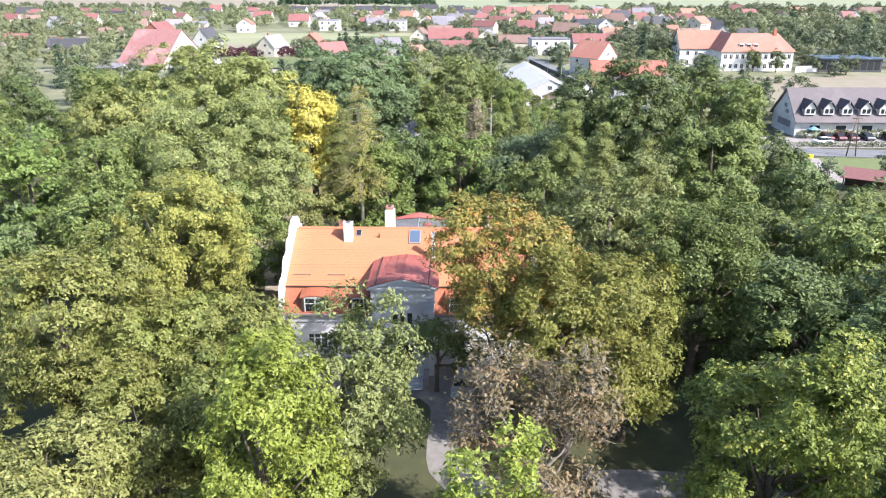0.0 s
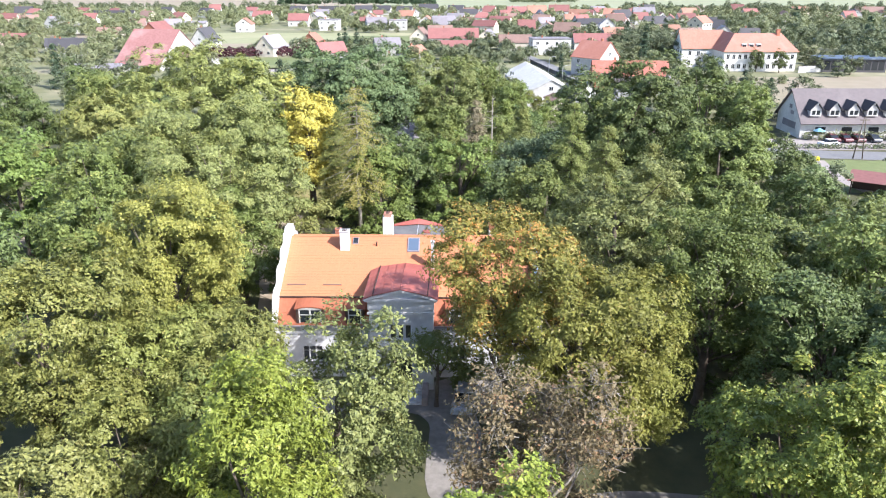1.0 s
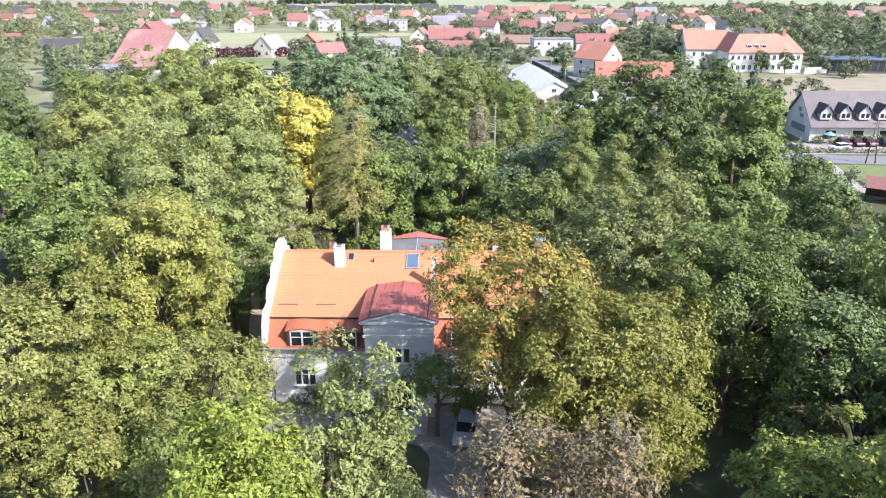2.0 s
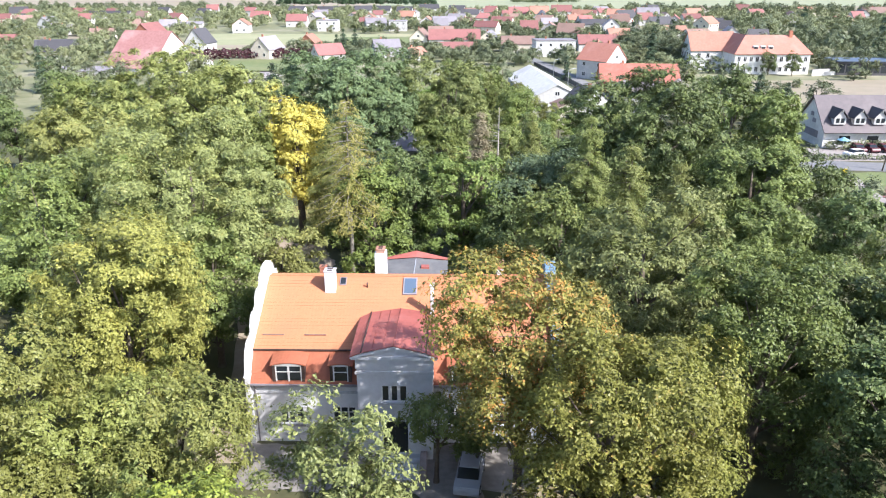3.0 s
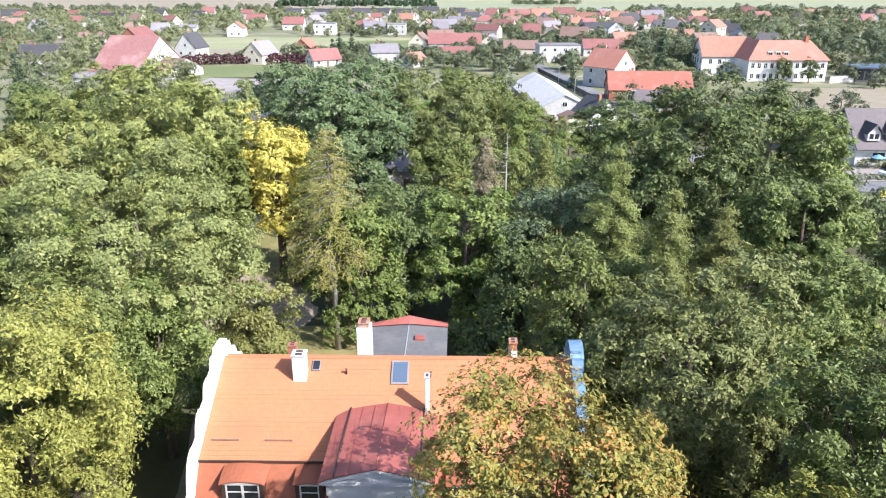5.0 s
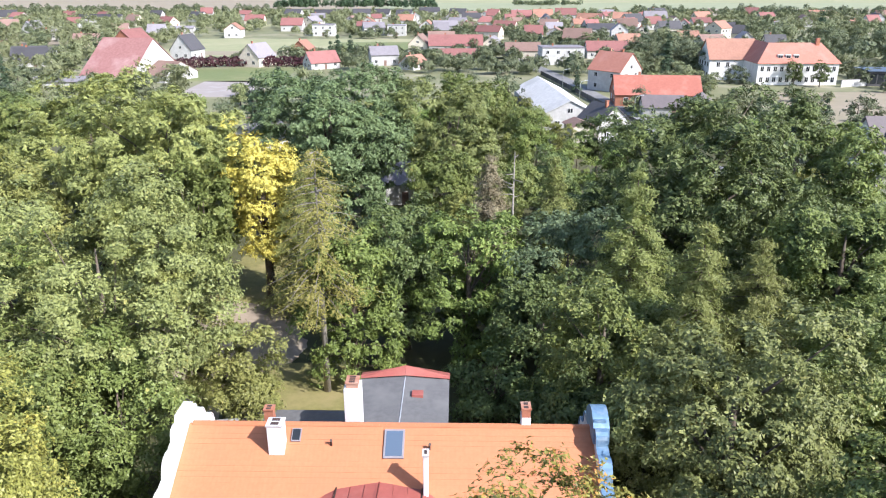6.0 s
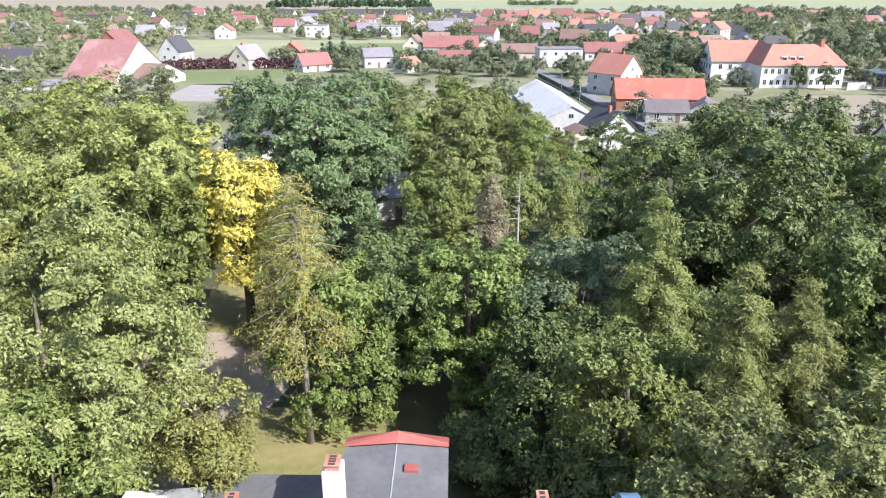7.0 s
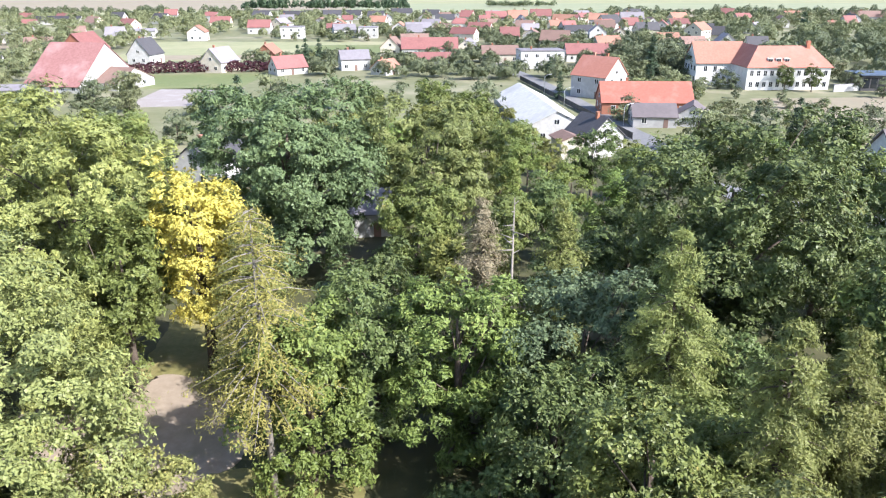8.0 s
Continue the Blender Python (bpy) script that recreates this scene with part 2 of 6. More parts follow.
LINDEN = leaf_surface("lime tree leaves", (0.1, 0.128, 0.038), (0.262, 0.295, 0.1), (0.35, 0.35, 0.12), 0.06, cell=0.13)
OLIVE = leaf_surface("olive leaves", (0.115, 0.134, 0.031), (0.277, 0.298, 0.082), (0.35, 0.3, 0.078), 0.08, cell=0.11)
RUST = leaf_surface("turning leaves", (0.122, 0.125, 0.026), (0.3, 0.274, 0.063), (0.46, 0.215, 0.052), 0.24, cell=0.11)
SALLOW = leaf_surface("yellowing olive leaves", (0.11, 0.119, 0.023), (0.262, 0.266, 0.059), (0.37, 0.27, 0.065), 0.09, cell=0.11)
DEEP_GREEN = leaf_surface("deep green leaves", (0.062, 0.094, 0.024), (0.175, 0.228, 0.06), (0.27, 0.26, 0.07), 0.06, cell=0.15)
BROWN = leaf_surface("withered leaves", (0.118, 0.097, 0.048), (0.245, 0.188, 0.1), (0.29, 0.15, 0.08), 0.2, cell=0.085)
TEAL_LEAF = leaf_surface("dark blue-green leaves", (0.068, 0.108, 0.055), (0.185, 0.245, 0.12), cell=0.15)
GOLD = leaf_surface("golden leaves", (0.42, 0.35, 0.05), (0.7, 0.62, 0.15), (0.34, 0.33, 0.08), 0.12, cell=0.15)
SILVER = leaf_surface("blue-green leaves", (0.078, 0.118, 0.052), (0.188, 0.25, 0.106), cell=0.18)
LARCH = leaf_surface("larch needles", (0.142, 0.172, 0.05), (0.31, 0.335, 0.108), through_light=0.3, cell=0.07)
GOLD_LARCH = leaf_surface("yellowing larch needles", (0.25, 0.245, 0.06), (0.45, 0.42, 0.12), through_light=0.3, cell=0.07)
DRY_LARCH = leaf_surface("withered larch needles", (0.2, 0.17, 0.1), (0.36, 0.31, 0.2), through_light=0.25, cell=0.07)
FRESH = leaf_surface("yellowing green leaves", (0.084, 0.123, 0.022), (0.228, 0.268, 0.05), (0.38, 0.33, 0.058), 0.16, cell=0.11)
SPRUCE = leaf_surface("dark needles", (0.026, 0.046, 0.026), (0.067, 0.103, 0.052), cell=0)
PLUM = leaf_surface("plum-red hedge leaves", (0.03, 0.012, 0.016), (0.085, 0.03, 0.035), cell=0)
# village foliage lightened and greyed, distance haze mixed into its leaf colours
GARDEN_GREEN = leaf_surface("garden tree leaves", (0.115, 0.135, 0.068), (0.25, 0.275, 0.135), (0.3, 0.28, 0.13), 0.06, cell=0.24)
GARDEN_DARK = leaf_surface("dark garden tree leaves", (0.078, 0.1, 0.055), (0.18, 0.21, 0.11), cell=0.24)
GARDEN_LIME = leaf_surface("yellowish garden tree leaves", (0.134, 0.160, 0.065), (0.278, 0.309, 0.130), cell=0.24)


# ---- builders ----
def ring_box(bm, x0, x1, y0, y1, z0, z1):
    v = [bm.verts.new(p) for p in ((x0, y0, z0), (x1, y0, z0), (x1, y1, z0), (x0, y1, z0), (x0, y0, z1), (x1, y0, z1), (x1, y1, z1), (x0, y1, z1))]
    for f in ((0, 3, 2, 1), (4, 5, 6, 7), (0, 1, 5, 4), (1, 2, 6, 5), (2, 3, 7, 6), (3, 0, 4, 7)):
        bm.faces.new([v[k] for k in f])
    return v


def boxes(*rows, bevel=0.0):
    bm = bmesh.new()
    for r in rows:
        ring_box(bm, *r)
    if bevel:
        bmesh.ops.bevel(bm, geom=list(bm.edges), offset=bevel, segments=1, affect="EDGES")
    return bm


def slab(bm, corners, thick):
    """A plate: its upper face through the corners, its body below."""
    up = [Vector(c) for c in corners]
    n = (up[1] - up[0]).cross(up[2] - up[0]).normalized() * thick
    a, b = [bm.verts.new(c) for c in up], [bm.verts.new(c - n) for c in up]
    bm.faces.new(a)
    bm.faces.new(b[::-1])
    for k in range(len(a)):
        j = (k + 1) % len(a)
        bm.faces.new((a[j], a[k], b[k], b[j]))


def prism_x(bm, outline, x0, x1):
    """A body with the outline in (y, z), from x0 to x1."""
    a, b = [bm.verts.new((x0, y, z)) for y, z in outline], [bm.verts.new((x1, y, z)) for y, z in outline]
    bm.faces.new(a)
    bm.faces.new(b[::-1])
    for k in range(len(a)):
        j = (k + 1) % len(a)
        bm.faces.new((a[j], a[k], b[k], b[j]))


def prism_y(bm, outline, y0, y1):
    """A body with the outline in (x, z), from y0 to y1."""
    a, b = [bm.verts.new((x, y0, z)) for x, z in outline], [bm.verts.new((x, y1, z)) for x, z in outline]
    bm.faces.new(a)
    bm.faces.new(b[::-1])
    for k in range(len(a)):
        j = (k + 1) % len(a)
        bm.faces.new((a[j], a[k], b[k], b[j]))


def tube(bm, points, radii, sides=6):
    rings = []
    for k, p in enumerate(points):
        p = Vector(p)
        d = (Vector(points[min(k + 1, len(points) - 1)]) - Vector(points[max(k - 1, 0)])).normalized()
        u = d.orthogonal().normalized()
        w = d.cross(u)
        rings.append([bm.verts.new(p + float(radii[k]) * (math.cos(a) * u + math.sin(a) * w)) for a in [2 * math.pi * j / sides for j in range(sides)]])
    for a, b in zip(rings, rings[1:]):
        for j in range(sides):
            f = bm.faces.new((a[j], a[(j + 1) % sides], b[(j + 1) % sides], b[j]))
            f.smooth = True
    bm.faces.new(rings[0][::-1])
    bm.faces.new(rings[-1])


def mesh_of(name, bm, material, fix=True):
    if fix:
        bmesh.ops.recalc_face_normals(bm, faces=bm.faces)
    me = bpy.data.meshes.new(name)
    bm.to_mesh(me)
    bm.free()
    me.materials.append(material)
    return me


def part(name, bm, material, parent, label="", off=None):
    """Links a bmesh or a mesh as one object under its thing."""
    if off is not None:
        bmesh.ops.translate(bm, verts=bm.verts, vec=-Vector(off))
    ob = new(name, bm if isinstance(bm, bpy.types.Mesh) else mesh_of(name, bm, material))
    ob.parent = parent
    return tagged(ob, label)


def thing(name, m, label, category, group="", kind=""):
    ob = new(name)
    ob.matrix_basis = m
    ob.empty_display_size = 0.3
    return tagged(ob, label, category, group, kind)


def sheet(name, outline, z, material, label="", kind="structure", ragged=0.0):
    """A flat piece of the ground with that outline; ragged: how far its edge wanders."""
    if ragged:
        line = []
        for k, (xa, ya) in enumerate(outline):
            xb, yb = outline[(k + 1) % len(outline)]
            n = max(2, int(math.hypot(xb - xa, yb - ya) / 0.6))
            for s in range(n):
                x, y = xa + (xb - xa) * s / n, ya + (yb - ya) * s / n
                w = noise.noise_vector(Vector((x * 0.35, y * 0.35, z * 90))) * ragged + noise.noise_vector(Vector((x * 1.6, y * 1.6, 3))) * ragged * 0.35
                line.append((x + w.x, y + w.y))
        outline = line
    bm = bmesh.new()
    face = bm.faces.new([bm.verts.new((x, y, z)) for x, y in outline])
    bmesh.ops.triangulate(bm, faces=[face])
    ob = new(name, mesh_of(name, bm, material))
    if ob.data.polygons[0].normal.z < 0:
        ob.data.flip_normals()
    return tagged(ob, label, "", "", kind)


def strip(name, line, width, z, material, label):
    """A road or path of that width along the line."""
    pts = [Vector((x, y, 0)) for x, y in line]
    bm, last = bmesh.new(), None
    smooth = []
    for k in range(len(pts) - 1):
        a, b, c, d = pts[max(k - 1, 0)], pts[k], pts[k + 1], pts[min(k + 2, len(pts) - 1)]
        for j in range(6):
            t = j / 6
            smooth.append(0.5 * (2 * b + (c - a) * t + (2 * a - 5 * b + 4 * c - d) * t * t + (3 * b - a - 3 * c + d) * t ** 3))
    smooth.append(pts[-1])
    for k, p in enumerate(smooth):
        d = (smooth[min(k + 1, len(smooth) - 1)] - smooth[max(k - 1, 0)]).normalized()
        side = Vector((-d.y, d.x, 0)) * width / 2 * (1 + 0.12 * noise.noise(p * 0.4))
        now = [bm.verts.new((p + side + Vector((0, 0, z)))), bm.verts.new((p - side + Vector((0, 0, z))))]
        if last:
            bm.faces.new((last[0], last[1], now[1], now[0]))
        last = now
    ob = new(name, mesh_of(name, bm, material))
    if ob.data.polygons[0].normal.z < 0:
        ob.data.flip_normals()
    return tagged(ob, label, "", "", "structure")


# ---- trees ----
def leaf_cloud(name, where, facing, size, aspect, material, rng):
    """One mesh of pointed leaves at those places."""
    n = len(where)
    facing = facing / np.linalg.norm(facing, axis=1, keepdims=True)
    any_way = rng.normal(size=(n, 3))
    u = np.cross(facing, any_way)
    u /= np.linalg.norm(u, axis=1, keepdims=True) + 1e-9
    w = np.cross(facing, u)
    s = size[:, None]
    v = np.empty((n, 3, 3))
    v[:, 0] = where + u * s * 1.4
    v[:, 1] = where - u * s * 0.6 + w * s * aspect
    v[:, 2] = where - u * s * 0.6 - w * s * aspect
    me = bpy.data.meshes.new(name)
    me.vertices.add(3 * n)
    me.vertices.foreach_set("co", v.reshape(-1).astype(np.float32))
    me.loops.add(3 * n)
    me.loops.foreach_set("vertex_index", np.arange(3 * n, dtype=np.int32))
    me.polygons.add(n)
    me.polygons.foreach_set("loop_start", np.arange(n, dtype=np.int32) * 3)
    me.update(calc_edges=True)
    me.materials.append(material)
    return me


def crown_places(rng, h, r, low, lobes, clumps, per, clump_size, ragged):
    """Places and facings of the leaves of a broad crown made of lobes, each a heap of leafy sprays."""
    mid, half = (h + low) / 2, (h - low) / 2
    cs, rs = [np.array([0, 0, mid + 0.1 * half])], [0.66]
    for k in range(lobes):
        a = 2 * math.pi * (k + rng.uniform(-0.35, 0.35)) / lobes * 1.618 * 2
        up = rng.uniform(-0.72, 0.62)
        out = math.sqrt(max(0.1, 1 - up * up)) * rng.uniform(0.42, 0.66)
        cs.append(np.array([out * r * math.cos(a), out * r * math.sin(a), mid + up * half]))
        rs.append(rng.uniform(0.34, 0.52))
    cs, rs = np.array(cs), np.array(rs)
    scale = np.array([r, r, half * 0.95])
    centres, outward = [], []
    while len(centres) < clumps:
        k = rng.integers(0, len(cs))
        d = rng.normal(size=3)
        d /= np.linalg.norm(d)
        if d[2] < -0.8:
            continue
        p = cs[k] + d * scale * rs[k] * rng.uniform(0.7, 1.12)
        inside = [np.linalg.norm((p - c) / (scale * q)) for c, q in zip(cs, rs)]
        if min(inside) < 0.66 and rng.random() > 0.14:
            continue
        if p[2] < low * 0.8:
            continue
        centres.append(p)
        outward.append(d)
    centres, outward = np.array(centres), np.array(outward)
    sizes = clump_size * (0.45 + 0.95 * rng.random(len(centres)) ** 1.4)
    pick = np.repeat(np.arange(len(centres)), per)
    d = rng.normal(size=(len(pick), 3))
    d /= np.linalg.norm(d, axis=1, keepdims=True)
    d[:, 2] = np.where(d[:, 2] < -0.3, -d[:, 2], d[:, 2])
    deep = rng.uniform(0.3, 1.0, len(pick)) ** 0.45
    flat = np.array([1.0, 1.0, 0.75])
    where = centres[pick] + d * flat * (sizes[pick] * deep)[:, None]
    where += rng.normal(size=where.shape) * ragged
    facing = 0.6 * d + 0.7 * outward[pick] + np.array([0, 0, 0.35]) + rng.normal(size=d.shape) * 0.5
    return where, facing, centres


def trunk_mesh(rng, h, r, low, centres, material, limbs, stout=1.0, top=0.72, twigs=0):
    bm = bmesh.new()
    base = (0.016 * h + 0.02 * r) * stout
    lean = rng.uniform(-0.03, 0.03, 2) * h
    line = [(0, 0, -0.15), (lean[0] * 0.1, lean[1] * 0.1, 0.5), (lean[0] * 0.4, lean[1] * 0.4, h * 0.3), (lean[0] * 0.8, lean[1] * 0.8, h * 0.55), (lean[0], lean[1], h * top)]
    tube(bm, line, [base * 1.5, base * 1.1, base * 0.85, base * 0.55, base * 0.15], 8)
    for k in rng.permutation(len(centres))[:limbs]:
        c = centres[k] * np.array([0.94, 0.94, 0.98])
        z = min(max(low * 0.75, c[2] * rng.uniform(0.45, 0.7)), h * top * 0.95)
        f = z / (h * top)
        a = Vector((lean[0] * f, lean[1] * f, z))
        c = Vector(c)
        m = a.lerp(c, 0.5) + Vector((rng.uniform(-0.3, 0.3), rng.uniform(-0.3, 0.3), 0.08 * h * rng.uniform(-0.2, 0.5)))
        thick = base * rng.uniform(0.28, 0.45) * (1.1 - 0.5 * f)
        tube(bm, [a, a.lerp(m, 0.5) + Vector((0, 0, 0.1)), m, c], [thick, thick * 0.8, thick * 0.55, 0.02], 5)
    for c in centres:
        for _ in range(twigs):
            way = rng.normal(size=3) * np.array([0.75, 0.75, 0.5])
            a = Vector(c) - Vector(way) * 0.35
            tube(bm, [a, Vector(c) + Vector(rng.normal(size=3) * 0.12), a + Vector(way) * 1.2], [0.028, 0.018, 0.006], 3)
    return mesh_of("trunk", bm, material, fix=False)


def broad_tree(x, y, h, r, low, leaves, label, seed, amount=1.7, leaf=0.0, bark=BARK, ragged=0.12, limbs=16, lobes=9, clump=0.88, turn=0.0, stout=1.0, twigs=0, category="tree", full=1.0):
    rng = np.random.default_rng(seed)
    leaf = leaf or (0.175 if y < 60 else 0.2 if y < 84 else 0.235 if y < 98 else 0.3)
    low = low * 0.6
    clumps = int(4.9 * full * (r * r + 0.6 * r * (h - low)) / clump ** 2 * 0.5)
    per = max(8, int(amount * 3.1 * clump ** 2 / (leaf * leaf * 0.62 * 2)))
    where, facing, centres = crown_places(rng, h, r, low, lobes, clumps, per, clump, ragged)
    root = thing("tree", pose(x, y, 0, 0, 0, turn), label, category)
    part("trunk", trunk_mesh(rng, h, r, low, centres, bark, limbs, stout, twigs=twigs), None, root)
    size = leaf * rng.uniform(0.65, 1.35, len(where))
    part("crown", leaf_cloud("crown", where, facing, size, 0.62, leaves, rng), None, root)
    return root


def needle_tree(x, y, h, r, low, leaves, label, seed, amount=1.0, leaf=0.14, bark=BARK, droop=0.25, tiers=22, taper=0.65, category="conifer"):
    """A conical tree: whorls of drooping boughs hung with sprays."""
    rng = np.random.default_rng(seed)
    bm = bmesh.new()
    base = 0.009 * h + 0.05
    tube(bm, [(0, 0, -0.1), (0, 0, h * 0.4), (0.05, 0.02, h * 0.98)], [base * 1.3, base * 0.8, 0.03], 7)
    where, facing = [], []
    for k in range(tiers):
        f = (k + rng.uniform(0, 0.7)) / tiers
        z = low + (h - low) * f
        reach = r * (1 - f) ** taper * rng.uniform(0.5, 1.2) + 0.25
        count = int(5 + 4 * (1 - f))
        for j in range(count):
            a = 2 * math.pi * (j + rng.uniform(-0.4, 0.4)) / count + k * 1.1
            q = reach * rng.uniform(0.65, 1.1)
            end = Vector((q * math.cos(a), q * math.sin(a), z - droop * q + 0.1))
            tube(bm, [(0, 0, z), Vector((0, 0, z)).lerp(end, 0.5) + Vector((0, 0, 0.08 * q)), end], [0.05, 0.035, 0.012], 4)
            n = int(amount * 60 * (0.4 + q))
            t = rng.uniform(0.12, 1.0, n) ** 0.7
            p = np.outer(t, np.array(end) - np.array([0, 0, z])) + np.array([0, 0, z])
            p += rng.normal(size=p.shape) * np.array([0.36, 0.36, 0.26]) * (0.5 + 0.5 * q / max(r, 0.1))
            where.append(p)
            d = np.tile(np.array([math.cos(a), math.sin(a), 0.9]), (n, 1)) + rng.normal(size=p.shape) * 0.6
            facing.append(d)
    where, facing = np.concatenate(where), np.concatenate(facing)
    root = thing("tree", pose(x, y, 0), label, category)
    part("trunk", mesh_of("trunk", bm, bark, fix=False), None, root)
    part("crown", leaf_cloud("crown", where, facing, leaf * rng.uniform(0.7, 1.4, len(where)), 0.3, leaves, rng), None, root)
    return root


def stand_copy(model, x, y, turn, size, tall=1.0):
    ob = copy_thing(model, pose(x, y, 0, 0, 0, turn))
    ob.scale = (size, size, size * tall)
    return ob


# ---- the ground, roads, lawns and fields ----
def ground_sheet():
    bm = bmesh.new()
    for x0, x1, y0, y1 in ((-4000, 4000, -3000, 4800),):
        bm.faces.new([bm.verts.new(p) for p in ((x0, y0, 0), (x1, y0, 0), (x1, y1, 0), (x0, y1, 0))])
    return tagged(new("ground", mesh_of("ground", bm, GROUND)), "shaded park ground with leaf litter and thin grass", "", "", "structure")


ground_sheet()
strip("driveway", [(-3.5, 56.0), (0.4, 52.5), (0.8, 44), (5, 40.5), (14, 42), (24, 39), (40, 30)], 3.9, 0.03, GRAVEL, "grey gravel drive with tree shadows in front of the manor")
sheet("yard", [(-34, 94), (-27, 90), (-21, 87), (-15, 91), (-14.5, 96), (-16.5, 101), (-20, 104.5), (-25, 105), (-27, 101), (-34, 99)], 0.02, SAND_PATH, "pale sandy yard among the park trees", ragged=1.1)
strip("garden_path", [(-29, 96), (-40, 94), (-60, 92)], 4.0, 0.026, SAND_PATH, "pale sandy path through the park")
strip("garden_path", [(-16.6, 56), (-17, 66), (-19, 76), (-21, 84), (-22, 92)], 3.4, 0.03, SAND_PATH, "pale sandy path beside the manor")
sheet("lawn", [(-18.5, 78.5), (-7, 78.5), (-4, 84), (-6, 90), (-13, 91.5), (-18, 90)], 0.016, LAWN, "dry yellowish lawn behind the manor", ragged=1.1)
sheet("lawn", [(-27, 104), (-17, 104), (-13, 110), (-14, 119), (-27, 119)], 0.014, LAWN, "dry yellowish lawn round the golden tree", ragged=1.1)
# lighter patch laid on the dark ground where sun would strike the grass
sheet("lawn", [(11.5, 34.5), (15, 33), (16.5, 36.5), (14, 39.5), (12, 38.5)], 0.016, LAWN, "small yellowish lawn patch standing for sunlit grass beside the drive", ragged=1.1)
sheet("forecourt", [(-15, 53.5), (8, 53.5), (8, 58.6), (-15, 58.6)], 0.02, GRAVEL, "grey gravel forecourt in front of the manor", ragged=1.1)
sheet("village_ground", [(-900, 192), (900, 192), (1000, 760), (-1000, 760)], 0.005, GARDENS, "gardens and rough grass between the village houses")
strip("street", [(46, 190), (45.5, 205), (42, 235), (39, 268), (34, 308), (25, 363), (18, 430), (14, 520), (8, 640)], 6.5, 0.03, ASPHALT, "worn grey village street")
strip("street", [(45, 168), (58, 150), (72, 145), (95, 143), (140, 140)], 7.0, 0.04, ASPHALT, "worn grey street in front of the long white inn")
sheet("car_park", [(66, 149), (120, 149), (120, 159.5), (66, 159.5)], 0.02, PAVING, "pink-grey paved car park in front of the inn")
sheet("lawn", [(60, 118), (84, 118), (86, 140), (62, 140)], 0.016, FRESH_LAWN, "green lawn beside the small red-roofed shed", ragged=1.1)
strip("footpath", [(67, 118), (66.5, 127), (69, 140)], 2.0, 0.03, PAVING, "pale paved footpath across the lawn")
sheet("field", [(84, 172), (240, 176), (260, 270), (92, 262)], 0.01, FIELD_TAN, "bare tan field between the inn and the school")
sheet("lawn", [(-92, 286), (-62, 283), (-60, 326), (-104, 322)], 0.012, FRESH_LAWN, "bright green lawn behind a plum-red hedge")
sheet("yard", [(-85, 250), (-62, 252), (-60, 288), (-86, 286)], 0.012, PAVING, "pale paved yard")
sheet("lawn", [(-18, 192), (0, 190), (2, 232), (-30, 232)], 0.012, FRESH_LAWN, "green garden lawn behind the park trees")
sheet("field", [(-140, 370), (-20, 372), (-16, 470), (-150, 470)], 0.01, FIELD_OLIVE, "pale meadow between the houses")
sheet("field", [(-130, 375), (-60, 377), (-60, 396), (-132, 394)], 0.014, FIELD_TAN, "strip of bare tan field")
sheet("field", [(-420, 420), (-200, 430), (-190, 470), (-430, 470)], 0.01, FIELD_TAN, "dry tan field beyond the barn")
sheet("field", [(-60, 396), (-10, 398), (-6, 450), (-64, 446)], 0.016, FRESH_LAWN, "green meadow plot")
sheet("field", [(-420, 560), (-120, 575), (-118, 610), (-420, 605)], 0.01, FIELD_OLIVE, "dull green meadow")
sheet("field", [(-900, 740), (-300, 770), (-200, 900), (-900, 900)], 0.012, FIELD_OLIVE, "dull green meadow at the edge of the village")
sheet("field", [(-300, 770), (140, 760), (200, 900), (-200, 900)], 0.014, FIELD_GREEN, "pale green field beyond the village")
sheet("field", [(140, 720), (520, 690), (900, 760), (900, 900), (200, 900)], 0.012, FIELD_TAN, "tan stubble field beyond the village")
sheet("field", [(-1500, 900), (-100, 900), (-60, 1300), (-1500, 1300)], 0.012, FIELD_TAN, "broad tan stubble field in the distance")
sheet("field", [(-100, 900), (1500, 900), (1500, 1120), (-80, 1120)], 0.014, FIELD_GREEN, "broad green field in the distance")
sheet("field", [(-80, 1120), (1500, 1120), (1500, 1700), (-60, 1700)], 0.012, FIELD_OLIVE, "distant meadow towards the horizon")
sheet("field", [(-3000, 1300), (-60, 1300), (-60, 2400), (-3000, 2400)], 0.016, FIELD_GREEN, "distant green fields towards the horizon")
sheet("field", [(-60, 1700), (3000, 1700), (3000, 3000), (-60, 3000)], 0.016, FIELD_TAN, "distant tan fields towards the horizon")


# ---- the manor ----
MX, MY = -3.6, 58.8
OFF = (MX, MY, 0)
LEFT, RIGHT, FRONT, RIDGE_Y, BACK = -14.4, 7.4, 58.8, 66.2, 71.3
EAVE, KINK_Y, KINK, RIDGE = 5.05, 60.1, 7.05, 10.4


